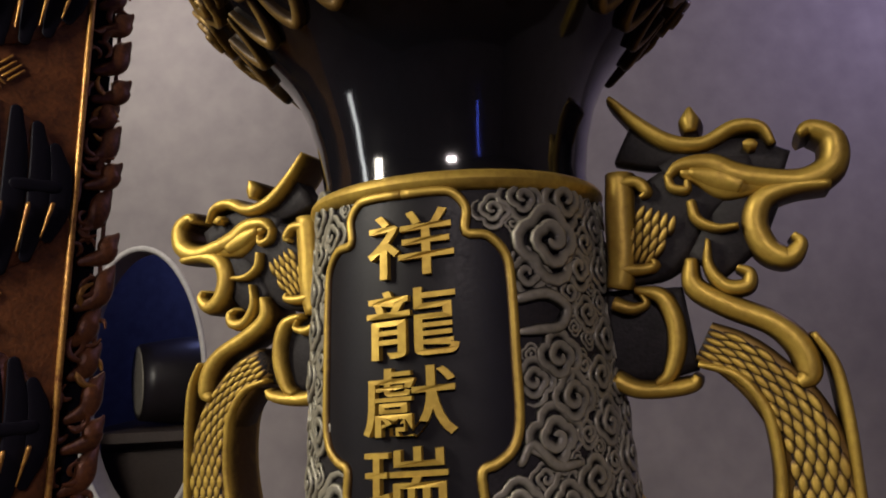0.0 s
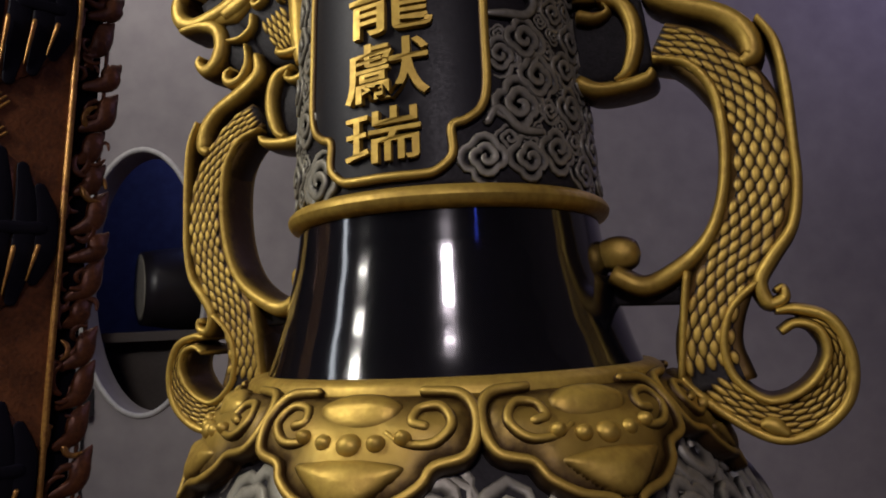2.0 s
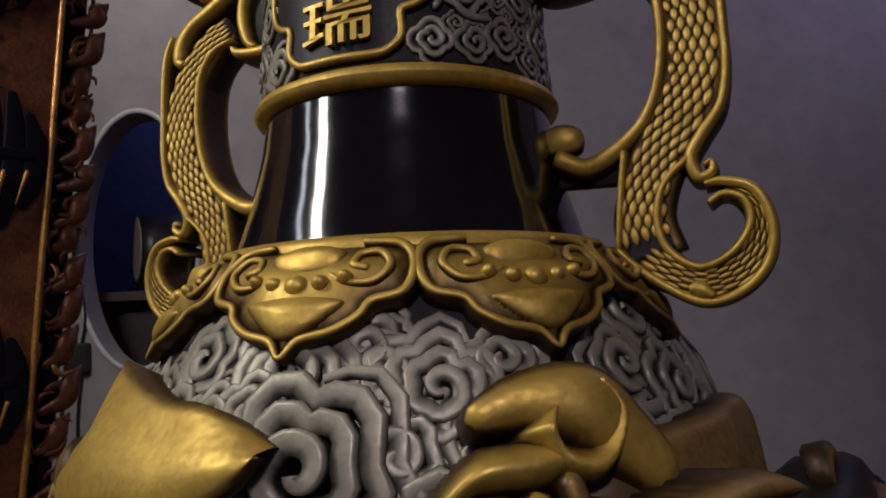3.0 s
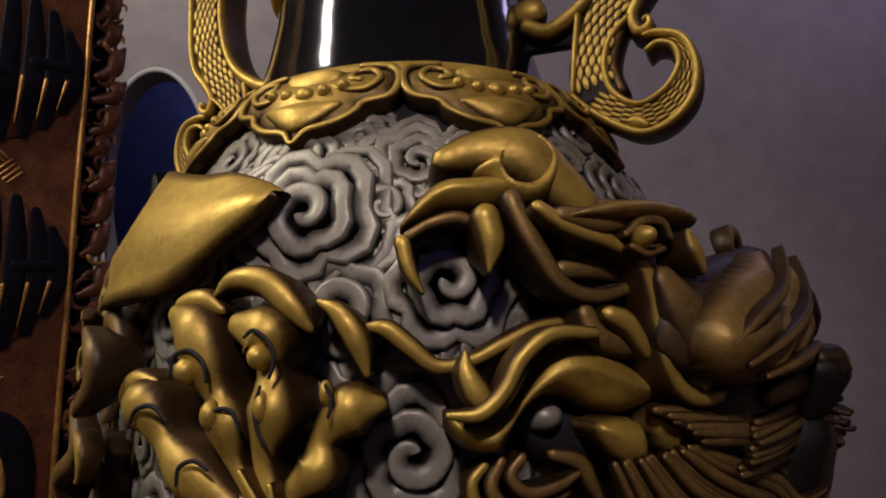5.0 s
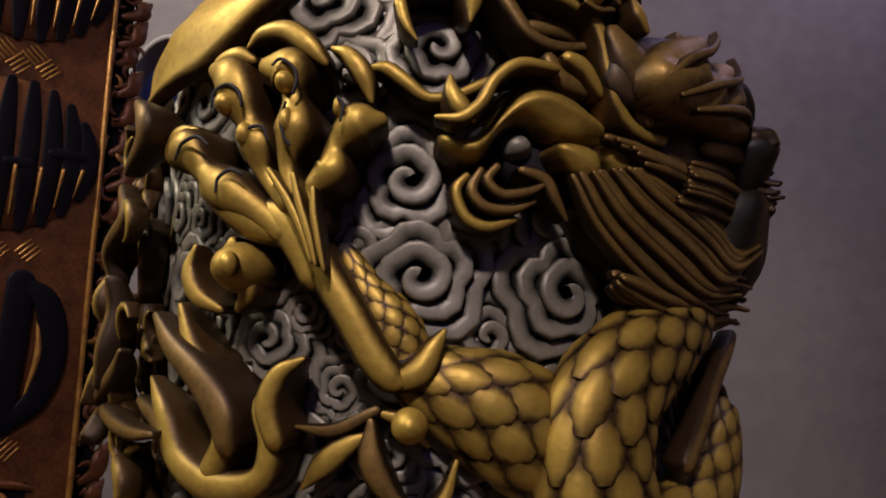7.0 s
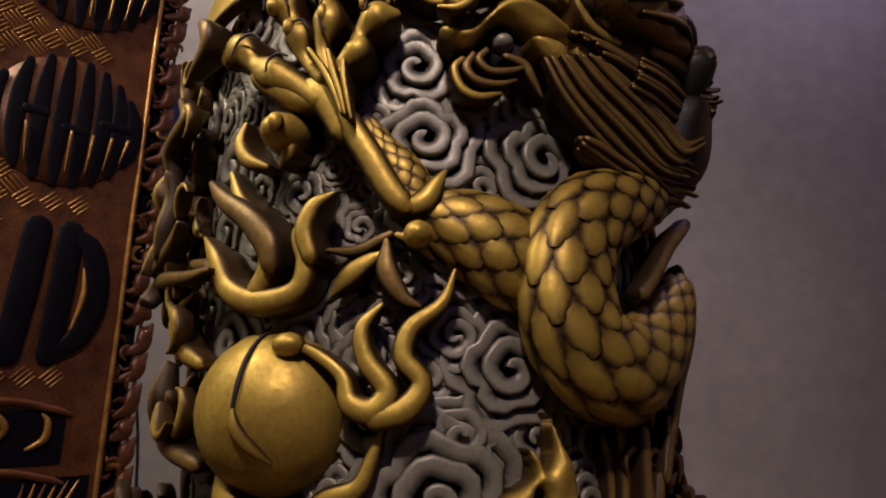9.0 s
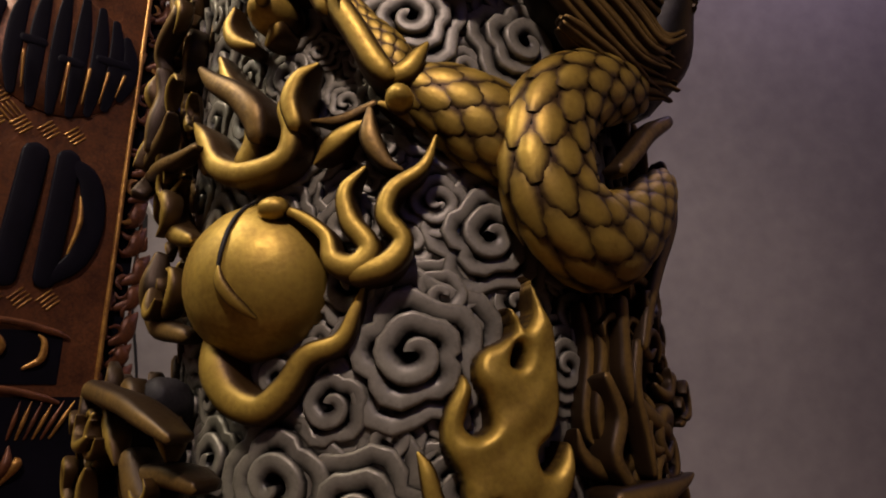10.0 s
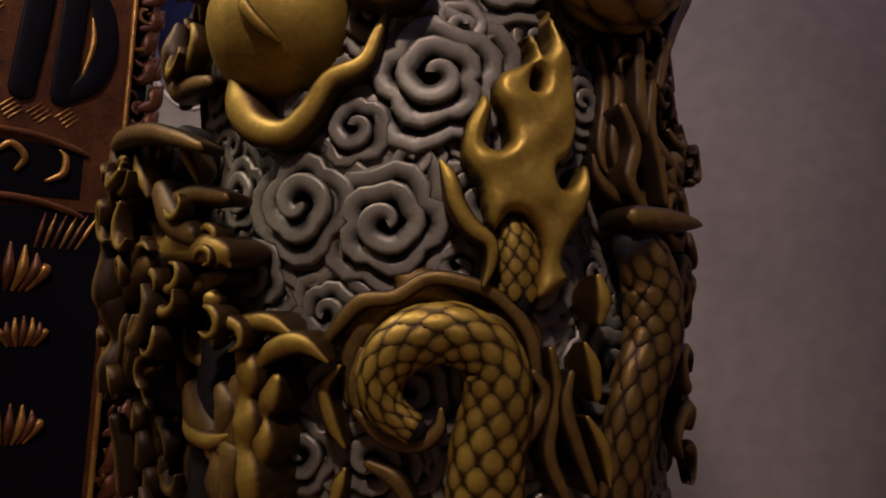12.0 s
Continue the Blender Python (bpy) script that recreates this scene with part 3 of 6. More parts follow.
fan_part("mane", GOLD_DIM, "dragon_head", .9, 9, [(31, 1.203, 0.075, 0.0036), (40.3, 1.193, 0.075, 0.0039), (59.7, 1.191, 0.075, 0.0047), (64.3, 1.18, 0.111, 0.0049)], [(38.4,
    1.172, 0.075, 0.0039), (47, 1.168, 0.075, 0.0042), (66.7, 1.151, 0.082, 0.005), (63.9, 1.137, 0.115, 0.0049)])
strand_part("brow", GOLD_DIM, "dragon_head", .8, [(20.7, 1.318, 0.084, 0.0065), (25.2, 1.314, 0.084, 0.0095), (29.6, 1.316, 0.084, 0.0079)])
strand_part("cheek", GOLD_DIM, "dragon_head", .8, [(22.3, 1.289, 0.059, 0.0076), (27.7, 1.29, 0.059, 0.0109), (32.4, 1.286, 0.059, 0.0092)])
strand_part("cheek", GOLD_DIM, "dragon_head", .8, [(24.3, 1.266, 0.065, 0.0076), (25.7, 1.25, 0.065, 0.0104), (30, 1.243, 0.065, 0.0098)])
strand_part("palm", GOLD, "", .7, [(-19.3, 1.155, 0.05, 0.0088), (-15.3, 1.143, 0.05, 0.0157), (-12.7, 1.125, 0.05, 0.0156), (-10.5, 1.098, 0.05, 0.0133)])
strand_part("finger", GOLD, "palm", .95, [(-37.7, 1.214, 0.05, 0.0101), (-33.5, 1.213, 0.05, 0.0204), (-29.8, 1.193, 0.05, 0.0112), (-25.1, 1.174, 0.05, 0.0192), (-19.3, 1.153,
    0.05, 0.0121), (-14.5, 1.133, 0.05, 0.0118)])
strand_part("finger", GOLD, "palm", .95, [(-27.4, 1.274, 0.055, 0.0085), (-23.8, 1.264, 0.055, 0.0191), (-21.9, 1.241, 0.055, 0.0179), (-20.4, 1.222, 0.055, 0.0112), (-18.7, 1.203,
    0.055, 0.0166), (-17.7, 1.18, 0.055, 0.0071), (-14, 1.152, 0.055, 0.0077)])
strand_part("finger", GOLD, "palm", .95, [(-17.3, 1.267, 0.058, 0.0095), (-13.4, 1.259, 0.058, 0.0201), (-13, 1.238, 0.058, 0.01), (-12.6, 1.212, 0.058, 0.0183), (-13.8, 1.185,
    0.058, 0.0084), (-12.6, 1.156, 0.058, 0.0092)])
strand_part("finger", GOLD, "palm", .95, [(-0.6, 1.215, 0.055, 0.0074), (-3.7, 1.212, 0.055, 0.0178), (-6.9, 1.196, 0.055, 0.009), (-7.5, 1.179, 0.055, 0.015), (-10.5, 1.163,
    0.055, 0.0091), (-10.8, 1.141, 0.055, 0.0114)])
strand_part("claw", GOLD, "palm", .9, [(-20.9, 1.283, 0.059, 0.002), (-18.3, 1.29, 0.059, 0.0072), (-13.9, 1.288, 0.059, 0.0102), (-10.3, 1.275, 0.06, 0.0092), (-8.2, 1.263, 0.06,
    0.0038)])
strand_part("claw", GOLD, "palm", .9, [(-7.8, 1.278, 0.049, 0.0023), (-5.1, 1.271, 0.05, 0.0076), (-3, 1.254, 0.05, 0.0091), (-1.9, 1.233, 0.05, 0.003)])
bead_part("knuckle", GOLD, "palm", -23.2, 1.238, 0.066, 0.0088, 0.0096, 0.012)
bead_part("knuckle", GOLD, "palm", -13.3, 1.246, 0.069, 0.0082, 0.0089, 0.012)
bead_part("knuckle", GOLD, "palm", -13, 1.215, 0.069, 0.0059, 0.0111, 0.009)
bead_part("knuckle", GOLD, "palm", -6, 1.223, 0.066, 0.0043, 0.008, 0.007)
bead_part("knuckle", GOLD, "palm", -19.9, 1.21, 0.066, 0.007, 0.0101, 0.009)
strand_part("joint_groove", GROUND, "palm", .8, [(-24.9, 1.235, 0.074, 0.0012), (-24.4, 1.247, 0.074, 0.0016), (-22.2, 1.251, 0.074, 0.0016), (-20.2, 1.243, 0.074, 0.0016), (-19.7,
    1.231, 0.074, 0.0012)])
strand_part("joint_groove", GROUND, "palm", .8, [(-14.6, 1.258, 0.078, 0.0011), (-13.4, 1.262, 0.078, 0.0015), (-11.5, 1.253, 0.078, 0.0015), (-11.1, 1.243, 0.078, 0.0015), (-11.6,
    1.233, 0.078, 0.0011)])
strand_part("joint_groove", GROUND, "palm", .8, [(-12.9, 1.228, 0.075, 0.0011), (-13.5, 1.215, 0.075, 0.0015), (-13.1, 1.202, 0.075, 0.0015), (-12.2, 1.195, 0.075, 0.0011)])
strand_part("joint_groove", GROUND, "palm", .8, [(-5.7, 1.228, 0.075, 0.0011), (-5, 1.22, 0.075, 0.0014), (-5.4, 1.209, 0.075, 0.0011)])
strand_part("joint_groove", GROUND, "palm", .8, [(-32.6, 1.201, 0.07, 0.0013), (-31.3, 1.212, 0.07, 0.0017), (-28.3, 1.215, 0.07, 0.0017), (-25.8, 1.206, 0.07, 0.0012)])
strand_part("joint_groove", GROUND, "palm", .8, [(-24.3, 1.168, 0.07, 0.0012), (-23.9, 1.179, 0.07, 0.0016), (-21.8, 1.184, 0.07, 0.0016), (-19.8, 1.179, 0.07, 0.0012)])
strand_part("joint_groove", GROUND, "palm", .8, [(-19.5, 1.203, 0.07, 0.0012), (-19, 1.213, 0.07, 0.0015), (-16.9, 1.213, 0.07, 0.0015), (-15.8, 1.202, 0.07, 0.0011)])
strand_part("claw", GOLD, "palm", .9, [(-27.9, 1.269, 0.055, 0.0017), (-27, 1.279, 0.054, 0.006), (-23.2, 1.281, 0.054, 0.0083), (-20.3, 1.275, 0.055, 0.0041)])
strand_part("claw", GOLD, "palm", .9, [(-38.7, 1.206, 0.05, 0.0028), (-39.7, 1.218, 0.05, 0.0065), (-36.5, 1.23, 0.05, 0.0091), (-32.5, 1.229, 0.05, 0.0053)])
strand_part("tendon", GOLD, "palm", .8, [(-15.3, 1.179, 0.074, 0.0022), (-12.6, 1.154, 0.074, 0.0037), (-10.7, 1.13, 0.074, 0.0033), (-9.5, 1.107, 0.074, 0.0018)])
strand_part("tendon", GOLD, "palm", .8, [(-11.6, 1.172, 0.077, 0.0022), (-10.8, 1.151, 0.077, 0.0036), (-9.6, 1.127, 0.077, 0.0033), (-8.7, 1.104, 0.077, 0.0018)])
strand_part("tendon", GOLD, "palm", .8, [(-9.1, 1.161, 0.074, 0.0022), (-9.1, 1.144, 0.074, 0.0036), (-8.5, 1.12, 0.074, 0.0033), (-7.8, 1.1, 0.074, 0.0018)])
strand_part("forearm", GOLD, "", .75, [(-12.7, 1.133, 0.05, 0.0124), (-9.2, 1.102, 0.05, 0.0134), (-5.5, 1.068, 0.05, 0.0136), (-2.7, 1.039, 0.05, 0.0136), (0, 1.02, 0.05, 0.0112),
    (1.8, 1.017, 0.05, 0.004)])
strand_part("finger", GOLD, "palm", .9, [(-14.5, 1.134, 0.045, 0.0126), (-19.8, 1.143, 0.045, 0.0147), (-23.8, 1.16, 0.045, 0.0178), (-29.4, 1.182, 0.045, 0.0139)])
bead_part("knuckle", GOLD, "palm", -23.6, 1.111, 0.031, 0.0241, 0.0219, 0.04)
bead_part("knuckle", GOLD, "palm", -21.6, 1.11, 0.071, 0.0075, 0.01, 0.009)
strand_part("claw", GOLD, "palm", .9, [(-33.2, 1.133, 0.045, 0.0024), (-34.4, 1.113, 0.045, 0.0081), (-32, 1.091, 0.045, 0.0093), (-27.2, 1.078, 0.045, 0.0036)])
strand_part("finger", GOLD, "palm", .9, [(-25.6, 1.133, 0.04, 0.0063), (-26.1, 1.12, 0.04, 0.009), (-22.4, 1.094, 0.04, 0.0115), (-24.4, 1.078, 0.04, 0.0045)])
leaf_part("fin", GOLD, "", [(-15.2, 1.354), (-20, 1.366), (-27.4, 1.375), (-36.1, 1.378), (-57.4, 1.396), (-57.1, 1.379), (-56.7, 1.361)],
    [(-15.8, 1.348), (-18.6, 1.336), (-22.8, 1.324), (-28, 1.308), (-34.3, 1.289), (-42.8, 1.287), (-63, 1.282)], 0.028, 0.046, 0.007, 1.5)
scaled_part("arm", GOLD, "", .7, [(-7.8, 1.121, 0.02, 0.0094), (-4.9, 1.091, 0.02, 0.0169), (-0.7, 1.058, 0.02, 0.0244), (2.4, 1.025, 0.02, 0.022)])
strand_part("elbow", GOLD, "", .8, [(-0.1, 1.017, 0.045, 0.0089), (3.6, 1.024, 0.045, 0.0121), (5.9, 1.042, 0.045, 0.008), (7.5, 1.054, 0.045, 0.0024)])
scaled_part("thigh", GOLD, "", .7, [(1.1, 1.029, 0.025, 0.0191), (6.6, 1.013, 0.025, 0.0324), (13.7, 0.996, 0.025, 0.0447), (20.5, 0.975, 0.025, 0.0494), (27.2, 0.957, 0.025,
    0.0456)])
scaled_part("coil", GOLD, "", .75, [(61.1, 1.065, 0.05, 0.0349), (41.7, 1.031, 0.05, 0.0431), (31.7, 0.993, 0.05, 0.0483), (28.6, 0.938, 0.05, 0.0509), (30.6, 0.888, 0.05, 0.0521),
    (38.9, 0.863, 0.05, 0.0524), (51.3, 0.887, 0.05, 0.0434), (72.3, 0.959, 0.064, 0.0259)])
bead_part("elbow", GOLD, "", 2.3, 0.987, 0.06, 0.0134, 0.0134, 0.02)
strand_part("spine_fin", GOLD_DIM, "", .7, [(44.1, 0.937, 0.07, 0.0083), (57.9, 0.999, 0.07, 0.0106), (71, 1.04, 0.084, 0.0073)])
strand_part("spine_fin", GOLD_DIM, "", .7, [(72.1, 0.987, 0.068, 0.0087), (71.6, 0.928, 0.073, 0.0099), (59.4, 0.854, 0.06, 0.0091), (51.1, 0.804, 0.06, 0.0073), (46.9, 0.76, 0.06,
    0.0059)])
strand_part("spine_fin", GOLD_DIM, "", .7, [(44.1, 0.804, 0.05, 0.0082), (43.4, 0.761, 0.05, 0.0081), (43.2, 0.729, 0.05, 0.0104), (45.8, 0.703, 0.05, 0.0106), (56.5, 0.676, 0.05,
    0.0089)])
strand_part("spine_fin", GOLD_DIM, "", .7, [(41.9, 0.894, 0.045, 0.0059), (37.7, 0.864, 0.045, 0.0091), (41.5, 0.837, 0.045, 0.0069)])
strand_part("flame", GOLD, "", .85, [(-38.2, 1.085, 0.04, 0.0039), (-33.9, 1.045, 0.04, 0.0111), (-27.7, 1.01, 0.04, 0.0136), (-26.3, 0.975, 0.04, 0.0139), (-28.9, 0.951, 0.04,
    0.0139)])
strand_part("flame_tongue", GOLD, "flame", .85, [(-15.6, 1.025, 0.042, 0.0023), (-19.5, 1.004, 0.042, 0.0091), (-18.1, 0.974, 0.042, 0.0111), (-20.1, 0.946, 0.042, 0.0122), (-28.4,
    0.94, 0.042, 0.0138), (-36.5, 0.959, 0.042, 0.0133), (-41.5, 0.995, 0.042, 0.0113), (-47.1, 1.024, 0.042, 0.0026)])
strand_part("flame_tongue", GOLD, "flame", .85, [(-4.2, 0.928, 0.042, 0.0021), (-7.7, 0.906, 0.042, 0.0079), (-6.8, 0.877, 0.042, 0.0103), (-3.5, 0.851, 0.042, 0.0112), (-5.8,
    0.833, 0.042, 0.0133), (-9.7, 0.841, 0.042, 0.0113), (-11.1, 0.865, 0.042, 0.0073), (-15.8, 0.886, 0.042, 0.0059), (-20.9, 0.898, 0.042, 0.0044)])
strand_part("flame_tongue", GOLD, "flame", .85, [(8.5, 0.958, 0.042, 0.0021), (6.1, 0.927, 0.042, 0.0063), (0.7, 0.905, 0.042, 0.0088), (-0.7, 0.88, 0.042, 0.0103), (2.2, 0.856,
    0.042, 0.0102), (-0.4, 0.834, 0.042, 0.0127), (-5.6, 0.827, 0.042, 0.0122)])
strand_part("flame_tongue", GOLD, "flame", .85, [(-50.8, 0.964, 0.045, 0.0026), (-61.2, 0.945, 0.045, 0.0125), (-53, 0.907, 0.045, 0.0131), (-44, 0.887, 0.045, 0.0074)])
strand_part("flame_tongue", GOLD, "flame", .85, [(-37.4, 0.792, 0.03, 0.0106), (-36, 0.755, 0.03, 0.0198), (-31.7, 0.726, 0.03, 0.0182), (-24.9, 0.713, 0.03, 0.0154), (-19.7,
    0.728, 0.03, 0.014), (-15.4, 0.757, 0.03, 0.0116), (-9.2, 0.769, 0.03, 0.0093), (-6.4, 0.797, 0.03, 0.0062), (-4.9, 0.818, 0.03, 0.0021)])
strand_part("flame_tongue", GOLD_DIM, "flame", .85, [(-66.8, 0.896, 0.052, 0.0057), (-66.4, 0.856, 0.058, 0.0141), (-67.2, 0.818, 0.046, 0.0156), (-45.3, 0.789, 0.04, 0.0086)])
bead_part("pearl", GOLD, "", -30.2, 0.838, -0.008, 0.088, 0.0835, 0.084)
bead_part("pearl_cap", GOLD, "pearl", -20.9, 0.896, 0.046, 0.0165, 0.0115, 0.014)
strand_part("leaf", GOLD, "", .6, [(-14.1, 0.94, 0.035, 0.0016), (-10.6, 0.958, 0.035, 0.0103), (-6.8, 0.972, 0.035, 0.0076), (-4.2, 0.979, 0.035, 0.0022)])
strand_part("leaf", GOLD_DIM, "", .6, [(-14.9, 0.986, 0.035, 0.0017), (-9, 0.983, 0.035, 0.0055), (-2.6, 0.997, 0.035, 0.0038)])
strand_part("leaf", GOLD_DIM, "", .6, [(-3.3, 0.989, 0.04, 0.0032), (-3.3, 0.96, 0.04, 0.0107), (-0.6, 0.934, 0.04, 0.0074), (2.3, 0.925, 0.04, 0.0021)])
strand_part("leaf", GOLD, "", .6, [(-1.4, 0.994, 0.04, 0.0033), (1.6, 0.987, 0.04, 0.0065), (4.6, 0.97, 0.04, 0.0027)])
plate_part("big_flame", GOLD, "", 0.042, 0.035, [[(24.7, 0.829), (26.8, 0.803), (29.3, 0.775), (29.3, 0.737), (29.3, 0.706), (27.3, 0.681), (24.5, 0.668), (25.1, 0.652), (27.5, 0.654), (30.6, 0.676), (31.5, 0.651), (30, 0.628), (26.6, 0.605), (24.8, 0.582), (25.7, 0.565), (19, 0.549), (20.8, 0.595), (18.6, 0.621), (15.4, 0.626), (12.7, 0.61), (11.5, 0.616), (10.9, 0.635), (10.4, 0.65), (8.9, 0.663), (7.5, 0.682), (8.1, 0.704), (9.9, 0.723), (11.6, 0.737), (13.3, 0.723), (12.2, 0.701), (11.8, 0.69), (13.7, 0.684), (15.8, 0.693), (15.2, 0.713), (13.7, 0.728), (13.4, 0.743), (15, 0.757), (18.4, 0.765), (20.9, 0.775), (20.2, 0.797), (22.3, 0.789), (23.3, 0.778), (25, 0.797)],
    [(21.4, 0.761), (22.5, 0.756), (22, 0.743), (20.4, 0.744)]], 0.005, 0.0024, 0.10, 0.0008)
strand_part("flame_tongue", GOLD, "big_flame", .8, [(3.8, 0.671, 0.04, 0.002), (5.1, 0.656, 0.04, 0.0075), (6.1, 0.635, 0.04, 0.0089), (8.2, 0.615, 0.04, 0.0089), (11.4, 0.6, 0.04,
    0.0069), (11.3, 0.58, 0.04, 0.0049), (10, 0.563, 0.04, 0.002)])
scaled_part("tail_tip", GOLD, "", .7, [(15.8, 0.625, 0.022, 0.0124), (16.9, 0.602, 0.022, 0.0196), (17.4, 0.576, 0.022, 0.0226), (16.8, 0.546, 0.022, 0.0205)])
scaled_part("tail_coil", GOLD, "", .8, [(9.2, 0.376, 0.04, 0.0337), (9.7, 0.423, 0.04, 0.0321), (11.7, 0.465, 0.04, 0.0298), (10.9, 0.501, 0.04, 0.0276), (4.6, 0.523, 0.04,
    0.0263), (-2.7, 0.517, 0.04, 0.0254), (-7.1, 0.492, 0.04, 0.0217), (-6.4, 0.462, 0.04, 0.0169), (-1.9, 0.444, 0.04, 0.0129)])
plate_part("tail_fin", GOLD_DIM, "", 0.022, 0.02, [[(-16.1, 0.516), (-14.2, 0.549), (-6.1, 0.562), (-5.7, 0.579), (0.8, 0.584), (5.2, 0.567), (10.2, 0.549), (18.8, 0.546), (22.5, 0.514), (21, 0.47), (26.5, 0.468), (25.1, 0.433), (18, 0.416), (14.9, 0.466), (11, 0.516), (3, 0.545), (-5.2, 0.539), (-11.8, 0.501), (-13.8, 0.456), (-16.5, 0.471)]], 0.008, 0.003, 0.2, 0.001)
strand_part("tail_fin", GOLD_DIM, "", .7, [(-18.9, 0.51, 0.03, 0.0031), (-14.9, 0.534, 0.03, 0.0071), (-10.6, 0.553, 0.03, 0.0081), (-4.6, 0.556, 0.03, 0.007), (1.2, 0.571, 0.03,
    0.0069), (7.5, 0.566, 0.03, 0.007), (13.2, 0.551, 0.03, 0.007), (18.1, 0.52, 0.03, 0.0081), (19.5, 0.481, 0.03, 0.0062)])
strand_part("tail_fin", GOLD_DIM, "", .7, [(18.5, 0.487, 0.035, 0.0041), (20.5, 0.467, 0.035, 0.0072), (17.2, 0.436, 0.035, 0.0092), (12.1, 0.419, 0.035, 0.0041)])
strand_part("tail_fin", GOLD_DIM, "", .7, [(-12, 0.459, 0.035, 0.0041), (-7.3, 0.437, 0.035, 0.0076), (-1.6, 0.431, 0.035, 0.008), (1.8, 0.443, 0.035, 0.007), (2.4, 0.459, 0.035,
    0.003)])
strand_part("tail_fin", GOLD, "", .7, [(-14.7, 0.498, 0.035, 0.0025), (-17.6, 0.479, 0.035, 0.0062), (-16.3, 0.449, 0.035, 0.0072), (-14.4, 0.43, 0.035, 0.0026)])
strand_part("tail_fin", GOLD_DIM, "", .7, [(-10.9, 0.511, 0.03, 0.003), (-12.7, 0.478, 0.03, 0.0066), (-10.4, 0.448, 0.03, 0.0051)])
strand_part("tail_fin", GOLD, "", .7, [(-15, 0.409, 0.03, 0.0021), (-16.3, 0.395, 0.03, 0.0074), (-17.6, 0.375, 0.03, 0.0053)])
strand_part("tail_fin", GOLD_DIM, "", .7, [(-10.8, 0.414, 0.03, 0.0041), (-5.8, 0.4, 0.03, 0.0082), (-3.1, 0.376, 0.03, 0.0062)])
scaled_part("flank_coil", GOLD_DIM, "", .7, [(39.4, 0.603, 0.045, 0.0278), (44, 0.566, 0.045, 0.0354), (44.3, 0.517, 0.045, 0.0354), (39.7, 0.472, 0.045, 0.0312), (36.4, 0.422,
    0.045, 0.0276), (34.7, 0.363, 0.045, 0.0257)])
strand_part("spike", GOLD_DIM, "", .8, [(36.3, 0.624, 0.06, 0.0119), (45.8, 0.625, 0.06, 0.0127), (55.5, 0.629, 0.06, 0.0074), (65.2, 0.634, 0.06, 0.0026)])
strand_part("spine_fin", GOLD_DIM, "", .8, [(37.6, 0.731, 0.05, 0.0057), (40.1, 0.694, 0.05, 0.0086), (37.8, 0.659, 0.05, 0.0083), (40.9, 0.636, 0.05, 0.0079)])
strand_part("spine_fin", GOLD_DIM, "", .8, [(46.4, 0.763, 0.055, 0.0061), (44.2, 0.719, 0.055, 0.0071), (45.7, 0.674, 0.055, 0.007), (46.7, 0.643, 0.055, 0.0058)])
strand_part("spine_fin", GOLD, "", .8, [(29.8, 0.569, 0.05, 0.0042), (30.4, 0.549, 0.05, 0.0094), (29.6, 0.529, 0.05, 0.0042)])
strand_part("spine_fin", GOLD, "", .8, [(26.6, 0.51, 0.05, 0.0026), (27.9, 0.491, 0.05, 0.0083), (28.6, 0.464, 0.05, 0.0052)])
strand_part("spine_fin", GOLD_DIM, "", .8, [(24.4, 0.486, 0.045, 0.0041), (23.2, 0.458, 0.045, 0.0072), (25.2, 0.423, 0.045, 0.0073), (28.4, 0.382, 0.045, 0.0054)])
strand_part("spine_fin", GOLD, "", .8, [(26.8, 0.447, 0.05, 0.0026), (29.6, 0.421, 0.05, 0.0074), (31.3, 0.386, 0.05, 0.0043)])
strand_part("spine_fin", GOLD_DIM, "", .8, [(21.3, 0.506, 0.04, 0.0041), (22.2, 0.467, 0.04, 0.0061), (20.3, 0.419, 0.04, 0.0072), (23.3, 0.379, 0.04, 0.0063)])
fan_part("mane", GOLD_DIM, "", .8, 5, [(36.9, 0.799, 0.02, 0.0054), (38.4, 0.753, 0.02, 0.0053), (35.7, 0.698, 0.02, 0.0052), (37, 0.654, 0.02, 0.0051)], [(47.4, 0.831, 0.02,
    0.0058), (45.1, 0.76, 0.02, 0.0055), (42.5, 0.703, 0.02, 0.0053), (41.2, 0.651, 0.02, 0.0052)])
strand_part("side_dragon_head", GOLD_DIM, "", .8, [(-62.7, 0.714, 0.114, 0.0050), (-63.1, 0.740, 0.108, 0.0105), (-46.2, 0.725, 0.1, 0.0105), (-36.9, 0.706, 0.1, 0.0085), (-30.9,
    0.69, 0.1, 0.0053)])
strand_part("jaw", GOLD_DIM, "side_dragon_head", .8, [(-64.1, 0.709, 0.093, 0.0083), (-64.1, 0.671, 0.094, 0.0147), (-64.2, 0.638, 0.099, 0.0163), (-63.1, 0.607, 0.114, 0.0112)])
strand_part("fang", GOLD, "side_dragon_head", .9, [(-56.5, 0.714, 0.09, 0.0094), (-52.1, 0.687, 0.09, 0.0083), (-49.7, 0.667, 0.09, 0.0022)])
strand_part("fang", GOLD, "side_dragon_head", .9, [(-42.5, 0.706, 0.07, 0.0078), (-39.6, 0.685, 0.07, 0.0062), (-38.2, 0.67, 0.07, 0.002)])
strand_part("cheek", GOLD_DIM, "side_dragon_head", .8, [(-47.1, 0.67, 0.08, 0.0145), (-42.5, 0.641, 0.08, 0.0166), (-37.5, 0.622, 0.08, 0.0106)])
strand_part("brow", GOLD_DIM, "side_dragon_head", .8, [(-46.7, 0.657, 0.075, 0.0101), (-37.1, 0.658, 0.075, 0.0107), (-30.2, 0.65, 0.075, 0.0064)])
